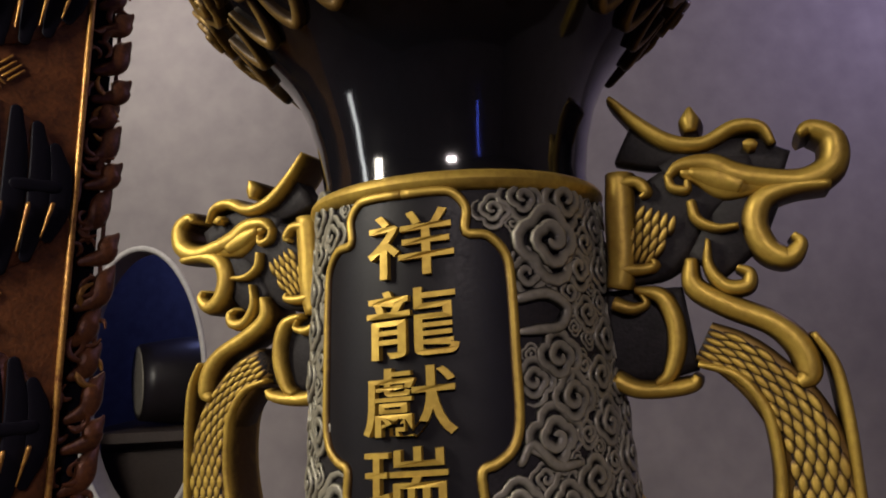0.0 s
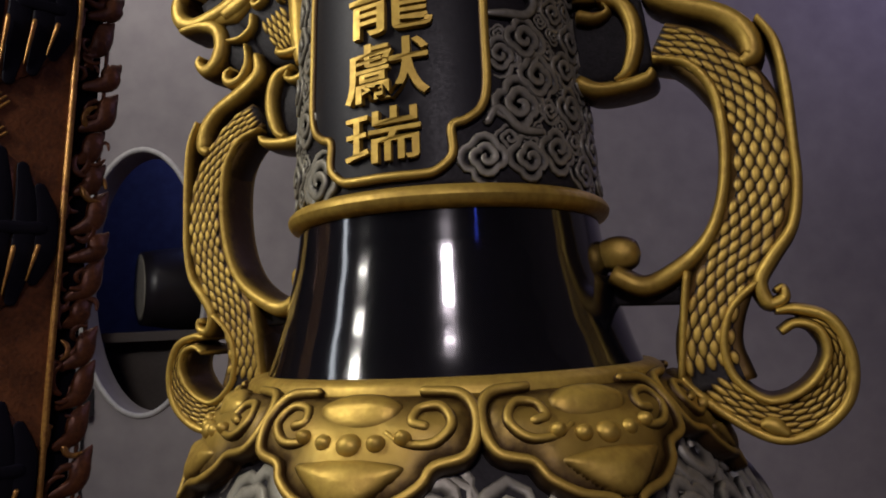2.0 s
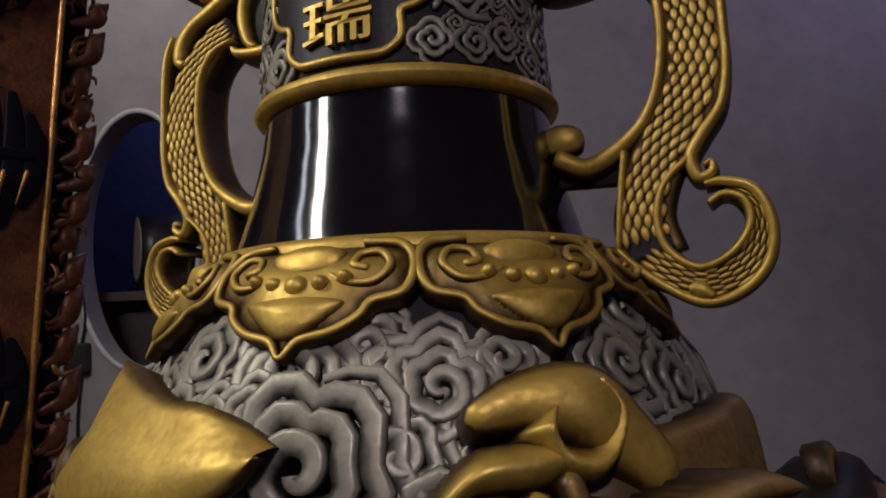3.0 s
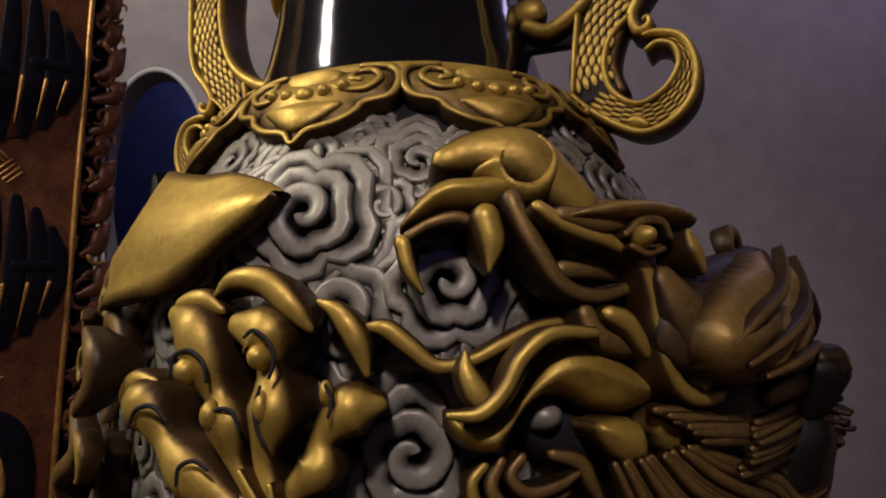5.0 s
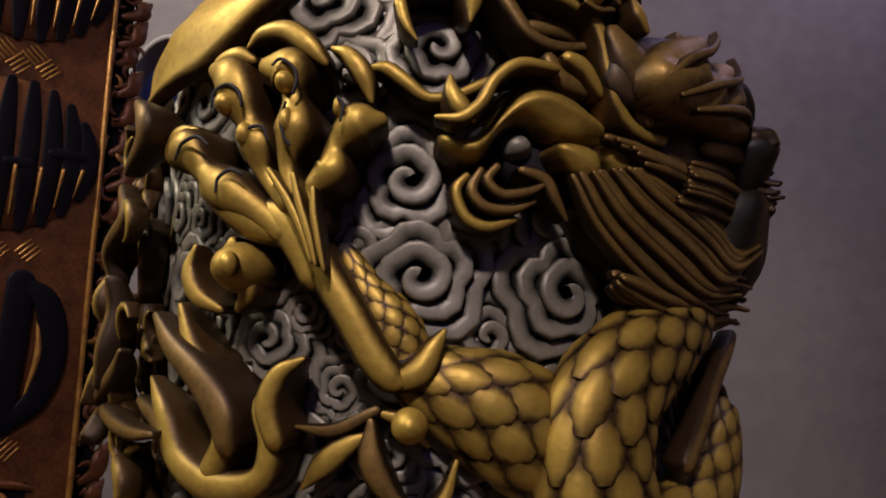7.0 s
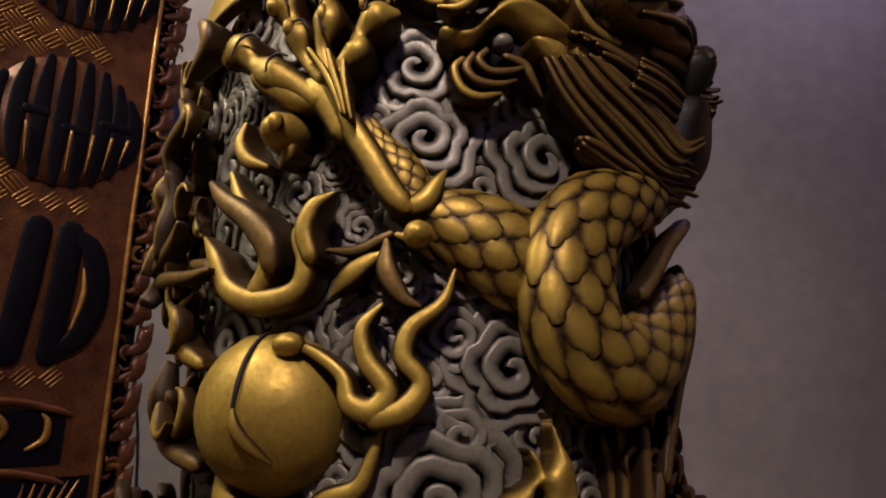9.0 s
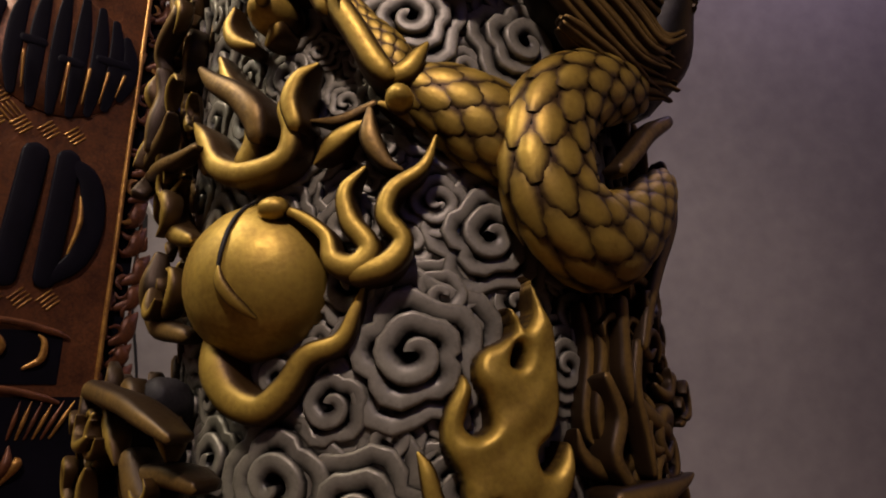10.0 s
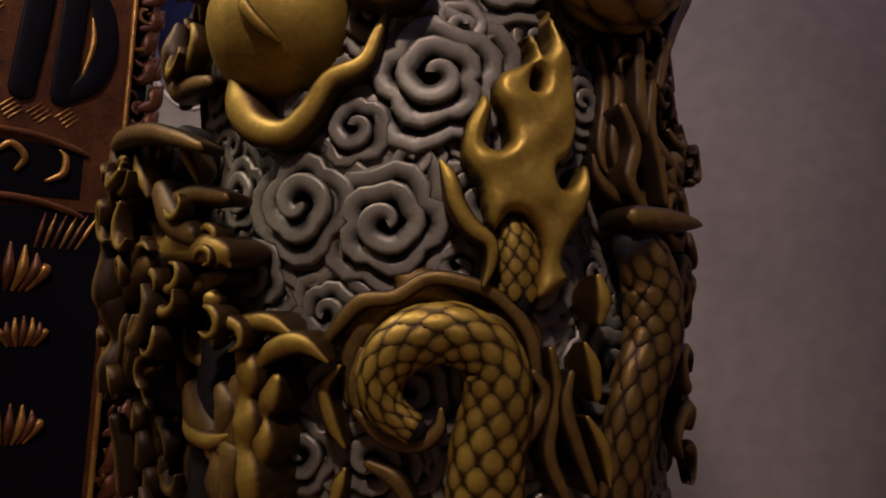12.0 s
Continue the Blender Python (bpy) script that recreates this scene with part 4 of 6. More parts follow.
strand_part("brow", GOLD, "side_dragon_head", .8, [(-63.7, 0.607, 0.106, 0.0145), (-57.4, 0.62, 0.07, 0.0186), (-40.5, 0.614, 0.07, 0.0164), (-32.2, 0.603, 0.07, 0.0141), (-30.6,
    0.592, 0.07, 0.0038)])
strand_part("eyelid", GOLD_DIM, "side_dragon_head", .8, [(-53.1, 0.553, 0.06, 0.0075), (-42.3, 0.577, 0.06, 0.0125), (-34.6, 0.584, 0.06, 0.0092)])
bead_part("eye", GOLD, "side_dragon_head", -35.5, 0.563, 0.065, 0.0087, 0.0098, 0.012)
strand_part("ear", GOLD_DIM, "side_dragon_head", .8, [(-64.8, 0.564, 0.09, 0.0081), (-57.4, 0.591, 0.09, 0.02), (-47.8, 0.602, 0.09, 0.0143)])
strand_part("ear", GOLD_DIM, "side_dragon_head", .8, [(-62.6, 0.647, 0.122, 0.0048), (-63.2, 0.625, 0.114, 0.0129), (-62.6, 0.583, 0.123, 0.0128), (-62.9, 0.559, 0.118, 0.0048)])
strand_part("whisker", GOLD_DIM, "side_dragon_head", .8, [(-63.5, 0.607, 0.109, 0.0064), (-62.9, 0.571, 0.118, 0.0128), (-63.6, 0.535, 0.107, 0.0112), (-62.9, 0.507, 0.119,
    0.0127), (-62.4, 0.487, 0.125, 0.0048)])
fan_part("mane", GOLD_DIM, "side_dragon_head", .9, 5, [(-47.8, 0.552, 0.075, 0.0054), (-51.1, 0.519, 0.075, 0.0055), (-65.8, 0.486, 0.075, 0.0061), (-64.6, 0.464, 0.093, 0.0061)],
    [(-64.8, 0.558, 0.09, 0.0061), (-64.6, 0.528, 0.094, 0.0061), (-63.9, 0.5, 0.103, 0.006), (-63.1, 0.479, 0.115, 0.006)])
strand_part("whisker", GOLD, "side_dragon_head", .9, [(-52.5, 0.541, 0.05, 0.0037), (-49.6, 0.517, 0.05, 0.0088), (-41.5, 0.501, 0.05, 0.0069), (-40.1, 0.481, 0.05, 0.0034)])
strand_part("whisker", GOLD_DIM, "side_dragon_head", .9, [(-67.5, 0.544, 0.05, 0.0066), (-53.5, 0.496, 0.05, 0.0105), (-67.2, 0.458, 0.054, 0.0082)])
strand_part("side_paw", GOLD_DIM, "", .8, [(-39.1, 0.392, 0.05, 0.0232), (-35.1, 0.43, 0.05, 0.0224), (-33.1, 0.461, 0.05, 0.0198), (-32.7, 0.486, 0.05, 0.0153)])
strand_part("claw", GOLD, "side_paw", .9, [(-35.5, 0.527, 0.055, 0.0033), (-31.1, 0.538, 0.055, 0.0097), (-25, 0.539, 0.055, 0.0093), (-20.7, 0.526, 0.055, 0.003)])
strand_part("claw", GOLD, "side_paw", .9, [(-28.2, 0.501, 0.055, 0.0053), (-24, 0.516, 0.055, 0.0103), (-19.2, 0.52, 0.055, 0.01), (-14.9, 0.504, 0.055, 0.002)])
strand_part("finger", GOLD_DIM, "side_paw", .9, [(-46.7, 0.481, 0.055, 0.0131), (-43.8, 0.457, 0.055, 0.0188), (-38.6, 0.432, 0.055, 0.0137), (-36.6, 0.407, 0.055, 0.0193), (-38,
    0.374, 0.055, 0.0138)])
strand_part("finger", GOLD, "side_paw", .9, [(-30.6, 0.513, 0.055, 0.0107), (-29.2, 0.495, 0.055, 0.0159), (-30.4, 0.477, 0.055, 0.0107), (-30.1, 0.454, 0.055, 0.0172), (-31.1,
    0.432, 0.055, 0.012), (-30.1, 0.405, 0.055, 0.0174), (-30.5, 0.378, 0.055, 0.0121)])
strand_part("finger", GOLD, "side_paw", .9, [(-24.8, 0.49, 0.05, 0.0073), (-26.1, 0.474, 0.05, 0.0126), (-27.8, 0.459, 0.05, 0.0085), (-27.6, 0.437, 0.05, 0.015), (-29.1, 0.416,
    0.05, 0.0098), (-29.5, 0.387, 0.05, 0.0132)])
strand_part("finger", GOLD_DIM, "side_paw", .9, [(-36.1, 0.482, 0.058, 0.01), (-34.4, 0.464, 0.058, 0.0154), (-36, 0.441, 0.058, 0.0112), (-33.7, 0.419, 0.058, 0.0155), (-35.5,
    0.381, 0.058, 0.0124)])
strand_part("claw", GOLD, "side_paw", .9, [(-45.2, 0.466, 0.065, 0.0035), (-44.6, 0.445, 0.065, 0.0094), (-38.2, 0.437, 0.065, 0.009), (-33.5, 0.443, 0.065, 0.0027)])
strand_part("claw", GOLD, "side_paw", .9, [(-40.4, 0.445, 0.06, 0.0034), (-39, 0.425, 0.06, 0.0091), (-33.5, 0.425, 0.06, 0.0033)])
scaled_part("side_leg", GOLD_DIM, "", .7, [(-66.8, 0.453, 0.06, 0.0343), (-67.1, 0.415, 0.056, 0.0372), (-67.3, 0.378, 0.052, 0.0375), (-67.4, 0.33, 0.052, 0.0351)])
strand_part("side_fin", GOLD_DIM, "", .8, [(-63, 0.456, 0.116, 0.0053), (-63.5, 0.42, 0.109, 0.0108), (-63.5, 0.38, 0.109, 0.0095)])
# added black filler, so gaps in the side dragon read as shaded depth
strand_part("side_bulk", GROUND, "", .7, [(-51.8, 0.728, 0.05, 0.0256), (-66.8, 0.683, 0.054, 0.0488), (-67.2, 0.614, 0.054, 0.058), (-67.1, 0.538, 0.056, 0.0548), (-60, 0.472,
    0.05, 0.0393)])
strand_part("side_bulk", GROUND, "", .7, [(-43.1, 0.549, 0.035, 0.0177), (-41.7, 0.494, 0.035, 0.035), (-43, 0.44, 0.035, 0.0415), (-47.4, 0.362, 0.035, 0.0434)])
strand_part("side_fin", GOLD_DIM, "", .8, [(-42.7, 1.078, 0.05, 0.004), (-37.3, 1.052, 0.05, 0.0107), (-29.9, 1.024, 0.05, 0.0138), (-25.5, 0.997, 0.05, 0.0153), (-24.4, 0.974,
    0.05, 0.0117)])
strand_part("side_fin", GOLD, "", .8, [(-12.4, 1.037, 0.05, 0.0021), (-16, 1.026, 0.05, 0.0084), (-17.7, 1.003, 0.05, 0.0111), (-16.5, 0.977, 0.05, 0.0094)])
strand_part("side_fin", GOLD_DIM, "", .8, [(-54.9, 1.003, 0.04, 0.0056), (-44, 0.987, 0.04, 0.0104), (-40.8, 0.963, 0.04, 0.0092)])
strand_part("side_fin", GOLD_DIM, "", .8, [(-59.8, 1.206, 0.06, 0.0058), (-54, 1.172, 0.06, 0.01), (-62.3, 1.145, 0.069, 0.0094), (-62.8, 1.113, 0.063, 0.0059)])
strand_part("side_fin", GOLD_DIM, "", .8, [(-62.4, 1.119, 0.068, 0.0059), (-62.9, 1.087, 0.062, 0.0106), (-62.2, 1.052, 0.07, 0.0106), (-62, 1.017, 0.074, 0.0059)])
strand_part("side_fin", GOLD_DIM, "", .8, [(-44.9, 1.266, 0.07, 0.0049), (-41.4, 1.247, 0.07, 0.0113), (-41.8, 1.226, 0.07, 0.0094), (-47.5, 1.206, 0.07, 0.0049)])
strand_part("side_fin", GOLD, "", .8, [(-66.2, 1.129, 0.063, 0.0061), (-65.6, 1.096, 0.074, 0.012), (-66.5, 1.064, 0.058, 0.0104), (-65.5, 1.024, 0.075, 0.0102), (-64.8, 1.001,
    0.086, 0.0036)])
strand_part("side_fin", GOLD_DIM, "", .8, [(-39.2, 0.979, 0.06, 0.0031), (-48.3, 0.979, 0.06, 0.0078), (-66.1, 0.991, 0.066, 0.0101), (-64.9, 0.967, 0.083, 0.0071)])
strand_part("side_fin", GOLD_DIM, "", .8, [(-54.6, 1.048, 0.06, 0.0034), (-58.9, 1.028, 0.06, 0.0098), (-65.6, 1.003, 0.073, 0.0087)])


N0 = out(-30.2, 0.838)
E0 = unit(np.cross(np.array((0, 0, 1.0)), N0))
U0 = np.cross(N0, E0)
for name, m_line, way in (("pearl_slit", GROUND, [(0.13, 0.88, 0.0022), (0.18, 0.62, 0.0028), (0.21, 0.30, 0.0028), (0.20, 0.0, 0.0022)]),
                          ("pearl_flame", GOLD, [(0.20, 0.02, 0.002), (0.22, -0.16, 0.0065), (0.30, -0.32, 0.0070), (0.40, -0.45, 0.0055), (0.48, -0.55, 0.002)])):
    path, wide = [], []
    for x, y, w in spline(way, 6):
        path.append(S(-30.2, 0.838, -0.008) + 0.088 * x * E0 + 0.0835 * y * U0 + (0.0012 + 0.084 * math.sqrt(1 - x * x - y * y)) * N0)
        wide.append(w)
    s = Soup()
    tube(s, path, [N0] * len(path), wide, 0.7, 10)
    settle(s, name, m_line, "pearl")


def carving(a0, a1, z0, z1, lift0, lift1, n, m, size, seed):
    """Crowded small scrolls and tendrils of the dragons' manes and fins."""
    r = random.Random(seed)
    for _ in range(n):
        a, z = r.uniform(a0, a1), r.uniform(z0, z1)
        h, w, turn, bend = r.uniform(lift0, lift1), size * r.uniform(0.7, 1.3), r.uniform(0, 6.28), r.choice((-1, 1)) * r.uniform(0.35, 0.8)
        rows = []
        for k in range(6):
            rows.append((a, z, h, w * (0.45, 1.0, 1.1, 0.9, 0.6, 0.2)[k]))
            a += math.degrees(2.1 * w * math.cos(turn) / 0.27)
            z += 2.1 * w * math.sin(turn)
            h += 0.1 * w
            turn += bend * (1 + 0.25 * k)
        s = Soup()
        strand(s, rows, 4, 0.85, 10)
        settle(s, "tendril", m, "")


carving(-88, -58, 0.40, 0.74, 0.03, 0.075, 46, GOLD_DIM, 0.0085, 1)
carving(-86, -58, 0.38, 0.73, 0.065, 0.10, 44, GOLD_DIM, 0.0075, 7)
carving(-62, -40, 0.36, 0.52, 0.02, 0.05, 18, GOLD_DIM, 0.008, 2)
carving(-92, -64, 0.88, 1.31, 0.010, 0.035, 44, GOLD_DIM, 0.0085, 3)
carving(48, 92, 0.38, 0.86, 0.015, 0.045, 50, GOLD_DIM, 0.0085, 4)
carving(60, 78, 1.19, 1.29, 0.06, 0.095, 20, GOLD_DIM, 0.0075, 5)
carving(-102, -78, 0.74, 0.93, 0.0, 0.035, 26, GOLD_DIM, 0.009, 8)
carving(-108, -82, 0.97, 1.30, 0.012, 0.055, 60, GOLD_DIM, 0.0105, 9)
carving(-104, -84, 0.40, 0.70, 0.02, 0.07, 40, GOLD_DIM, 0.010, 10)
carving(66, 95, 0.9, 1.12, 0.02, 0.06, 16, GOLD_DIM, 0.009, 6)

carving(-80, -50, 0.46, 0.72, 0.085, 0.125, 34, GOLD, 0.0055, 21)
carving(-60, -34, 0.50, 0.66, 0.07, 0.10, 16, GOLD, 0.005, 22)
carving(-84, -56, 0.80, 1.28, 0.03, 0.06, 46, GOLD, 0.0062, 23)
carving(46, 74, 0.60, 0.86, 0.03, 0.06, 26, GOLD_DIM, 0.006, 24)

# cloud scrolls: angle, height, radius
UPPER_CLOUDS = [(-13.0, 1.343, 0.047), (9.3, 1.292, 0.045), (3.1, 1.178, 0.046), (-21.7, 1.418, 0.031), (-3.2, 1.395, 0.032), (-36.0, 1.319, 0.024), (-51.4, 1.178,
    0.031), (-25.0, 1.336, 0.018), (-41.6, 1.164, 0.023), (-69.1, 1.189, 0.049), (-19.1, 1.399, 0.034), (-6.7, 1.415, 0.025), (5.9, 1.387, 0.034), (-40.3, 1.408, 0.028),
    (-49.4, 1.381, 0.024), (16.5, 1.403, 0.021), (42.0, 1.395, 0.032), (-23.1, 1.375, 0.022)]
LOWER_CLOUDS = [(-65.9, 1.128, 0.043), (4.4, 1.098, 0.047), (-23.1, 1.054, 0.033), (-9.6, 1.012, 0.021), (30.5, 1.082, 0.049), (16.0, 1.049, 0.026), (-15.9, 1.076,
    0.018), (19.3, 0.867, 0.048), (3.4, 0.756, 0.057), (-11.8, 0.714, 0.044), (9.2, 0.809, 0.038), (-1.2, 0.959, 0.025), (8.9, 0.901, 0.034), (34.5, 0.743, 0.034), (42.4,
    0.78, 0.03), (-23.0, 0.648, 0.054), (-6.2, 0.623, 0.052), (-41.0, 0.667, 0.043), (-36.1, 0.59, 0.047), (-18.5, 0.544, 0.04), (-1.9, 0.682, 0.034), (-25.5, 0.42,
    0.039), (-69.7, 0.702, 0.036), (43.7, 0.708, 0.03), (-37.8, 0.361, 0.03)]

rng = random.Random(5)
clouds = list(UPPER_CLOUDS + LOWER_CLOUDS)
named = len(clouds)
for size, tries in ((0.046, 900), (0.038, 1500), (0.030, 3000), (0.022, 4000)):
    have = np.array(clouds)
    for _ in range(tries):
        a, z = rng.uniform(-180, 180), rng.uniform(0.08, 1.435)
        R = size * rng.uniform(0.85, 1.15)
        da = (have[:, 0] - a + 180) % 360 - 180
        if np.all(np.hypot(np.radians(da) * 0.26, have[:, 1] - z) > 0.70 * (have[:, 2] + R)):
            clouds.append((a, z, R))
            have = np.vstack([have, (a, z, R)])
rest = Soup()
shown = 0
for i, (a, z, R) in enumerate(clouds):
    front = abs(a) < 85 and 0.3 < z and R > 0.016 and shown < 290
    s = Soup() if front else rest
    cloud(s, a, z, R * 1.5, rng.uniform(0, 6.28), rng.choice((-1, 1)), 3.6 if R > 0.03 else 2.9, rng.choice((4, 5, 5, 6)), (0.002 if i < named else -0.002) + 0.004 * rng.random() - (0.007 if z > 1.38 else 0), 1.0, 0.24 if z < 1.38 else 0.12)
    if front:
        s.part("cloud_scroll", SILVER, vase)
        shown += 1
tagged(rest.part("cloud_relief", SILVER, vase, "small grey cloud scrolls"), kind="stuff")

# shoulder collar of eight lappets
PETAL = [(12.0, 1.477, 0.0034), (19.5, 1.474, 0.0042), (22.2, 1.460, 0.0042), (20.2, 1.442, 0.0038), (14.5, 1.436, 0.0036), (12.4, 1.427, 0.0036), (8.0, 1.418, 0.0036), (2.6, 1.413, 0.0034),
         (0.0, 1.403, 0.0024)]
PETAL = PETAL + [(-a, z, w) for a, z, w in PETAL[-2::-1]]
VOLUTE = [(6.2, 1.452, 0.0024), (9.5, 1.447, 0.0030), (14.5, 1.447, 0.0034), (17.6, 1.456, 0.0036), (15.6, 1.465, 0.0036), (11.8, 1.464, 0.0034), (10.6, 1.457, 0.0040), (13.0, 1.455, 0.0036)]
SHIELD = [(10.2, 1.436), (7.2, 1.425), (0.0, 1.412), (-7.2, 1.425), (-10.2, 1.436), (-4.0, 1.441), (0.0, 1.442), (4.0, 1.441)]
CROWN = [(9.0, 1.466), (7.0, 1.456), (0.0, 1.452), (-7.0, 1.456), (-9.0, 1.466), (-5.0, 1.474), (0.0, 1.476), (5.0, 1.474)]
for k in range(8):
    c = -19.5 + 45 * k
    base = plate_part("lappet", GOLD, "", 0.014, 0.014, [[(c + a, z) for a, z, w in PETAL]], 0.032, 0.0024, 0.2)
    PARTS["lappet"] = base
    s = Soup()
    strand(s, [(c + a, z, 0.0145, w) for a, z, w in PETAL], 5, 0.9, 8)
    settle(s, "rim", GOLD, "lappet")
    for way in (-1, 1):
        s = Soup()
        strand(s, [(c + way * a, z, 0.017, w) for a, z, w in VOLUTE], 5, 1.0, 10)
        settle(s, "volute", GOLD, "lappet")
    for name, loop in (("shield", SHIELD), ("crown", CROWN)):
        plate_part(name, GOLD, "lappet", 0.020, 0.014, [[(c + a, z) for a, z in loop]], 0.006, 0.0017, 0.25)
    for a, w in ((-9.3, 0.0050), (-4.8, 0.0056), (0, 0.0078), (4.8, 0.0056), (9.3, 0.0050)):
        s = Soup()
        bead(s, c + a, 1.4455 + 0.00004 * a * a, 0.018, w * 1.15, w, 0.007)
        settle(s, "pearl_bead", GOLD, "lappet")

# carved band under the mouth
for k in range(20):
    s = Soup()
    cloud(s, k * 18, 2.045, 0.028, k * 1.7, 1 if k % 2 else -1, 2.3, 4, 0.004)
    s.part("mouth_scroll", GOLD_DIM, vase)
for k in range(24):
    s = Soup()
    strand(s, [(k * 15 - 6, 2.026, 0.004, 0.002), (k * 15 - 4, 2.008, 0.005, 0.004), (k * 15, 1.998, 0.005, 0.005), (k * 15 + 4, 2.008, 0.005, 0.004), (k * 15 + 6, 2.026, 0.004, 0.002)])
    s.part("mouth_leaf", GOLD_DIM, vase)

# ---- drum: ground, plaque with four characters, cloud band ----
drum_rows = [(z, radius(z) + 0.0022) for z in np.linspace(1.622, 1.868, 30)]
lathe("drum", drum_rows, GROUND, vase, label="dark relief ground of the drum")
PC = -20.0
OUT = [(0, 1.860), (13, 1.860), (18, 1.857), (21.5, 1.846), (21, 1.829), (28, 1.826), (33.5, 1.812), (34.5, 1.79), (34, 1.74), (33.5, 1.70), (31, 1.682), (26, 1.673), (21.5, 1.668), (21.5, 1.648), (17, 1.637), (12, 1.634), (0, 1.634)]
OUT = OUT + [(-a, z) for a, z in OUT[-2:0:-1]]
pl = Soup()
ring_pts = spline(OUT, 3, True)
rowsP = []
for f in np.linspace(1, 0.0, 14):
    rowsP.append([S(PC + a * f, 1.747 + (z - 1.747) * f, 0.0052) for a, z in ring_pts])
pl.grid(rowsP, caps=False)
plaque = pl.part("plaque", LACQUER, vase, "black lacquer plaque with gold characters")
s = Soup()
strand(s, [(PC + a, z, 0.0055, 0.0038) for a, z in OUT], 4, 0.9, 8, True)
s.part("plaque_rim", GOLD, plaque)


def glyph(ch, a0, z0, size):
    """A raised gold character bent onto the drum."""
    cu = bpy.data.curves.new("character", "FONT")
    cu.body, cu.extrude, cu.size, cu.align_x, cu.resolution_u = ch, 0.03, 1.0, "CENTER", 4
    cu.offset = 0.006
    tmp = new("character", cu)
    bpy.context.view_layer.update()
    src = tmp.evaluated_get(bpy.context.evaluated_depsgraph_get()).to_mesh()
    co = np.array([v.co[:] for v in src.vertices])
    fs = [tuple(p.vertices) for p in src.polygons]
    x0, y0 = (co[:, 0].min() + co[:, 0].max()) / 2, (co[:, 1].min() + co[:, 1].max()) / 2
    sc = size / (co[:, 1].max() - co[:, 1].min())
    vs = []
    for x, y, d in co:
        u, v = (x - x0) * sc * 1.36, (y - y0) * sc + (x - x0) * sc * 0.08
        vs.append(S(a0 + math.degrees(u / 0.125), z0 + v, 0.0075 + (0.0028 if d > 0 else -0.003)))
    bpy.data.objects.remove(tmp)
    ob = new("character", mesh("character", vs, fs, GOLD, False))
    ob.parent = plaque


for ch, a, z, size in (("祥", -17.5, 1.823, 0.046), ("龍", -17.5, 1.768, 0.047), ("獻", -19.0, 1.715, 0.046), ("瑞", -20.5, 1.665, 0.041)):
    glyph(ch, a, z, size)

drum_clouds = [(30.8, 1.823, 0.028), (43.0, 1.803, 0.017), (29.0, 1.740, 0.019), (33.1, 1.711, 0.019), (24.5, 1.686, 0.021), (11.9, 1.645, 0.018), (27.1, 1.645, 0.017), (39.3, 1.655, 0.018),
               (54.8, 1.752, 0.018), (49.6, 1.690, 0.018), (10.5, 1.845, 0.013), (58.7, 1.837, 0.016), (53.9, 1.64, 0.016), (45, 1.770, 0.014)]
have = list(drum_clouds)
for size, tries in ((0.021, 500), (0.016, 1200), (0.011, 2500), (0.0075, 3500)):
    for _ in range(tries):
        a, z, R = rng.uniform(-180, 180), rng.uniform(1.634, 1.858), size * rng.uniform(0.9, 1.1)
        e = abs((a - PC + 180) % 360 - 180)
        if e < (36.5 if 1.66 < z < 1.835 else 24) + math.degrees(R * 0.35 / 0.125):
            continue
        if 15 < a < 37 and 1.752 < z < 1.792:
            continue
        if all(math.hypot(radians((a - b[0] + 180) % 360 - 180) * 0.125, z - b[1]) > 0.74 * (R + b[2]) for b in have):
            have.append((a, z, R))
rest = Soup()
for a, z, R in have:
    s = Soup() if abs(a) < 100 and R > 0.009 else rest
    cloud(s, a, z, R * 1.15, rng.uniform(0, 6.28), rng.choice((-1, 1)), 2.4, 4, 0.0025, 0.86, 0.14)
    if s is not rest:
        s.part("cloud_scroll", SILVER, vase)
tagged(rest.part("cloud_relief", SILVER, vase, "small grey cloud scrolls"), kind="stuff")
for k, dz in ((0, 0.0), (1, 0.0)):
    s = Soup()
    strand(s, [(16.5 + 40 * k, 1.781, 0.004, 0.0042), (27, 1.784, 0.004, 0.0048), (34.5, 1.774, 0.004, 0.005), (31, 1.761, 0.004, 0.0046), (22, 1.759, 0.004, 0.0042), (16.5, 1.758, 0.004, 0.003)] if not k else
           [(13, 1.672, 0.004, 0.0035), (17, 1.683, 0.004, 0.004), (24, 1.668, 0.004, 0.0045), (33, 1.667, 0.004, 0.003)])
    s.part("cloud_streamer", SILVER, vase)

# ---- two dragon handles ----
HALF = 0.020


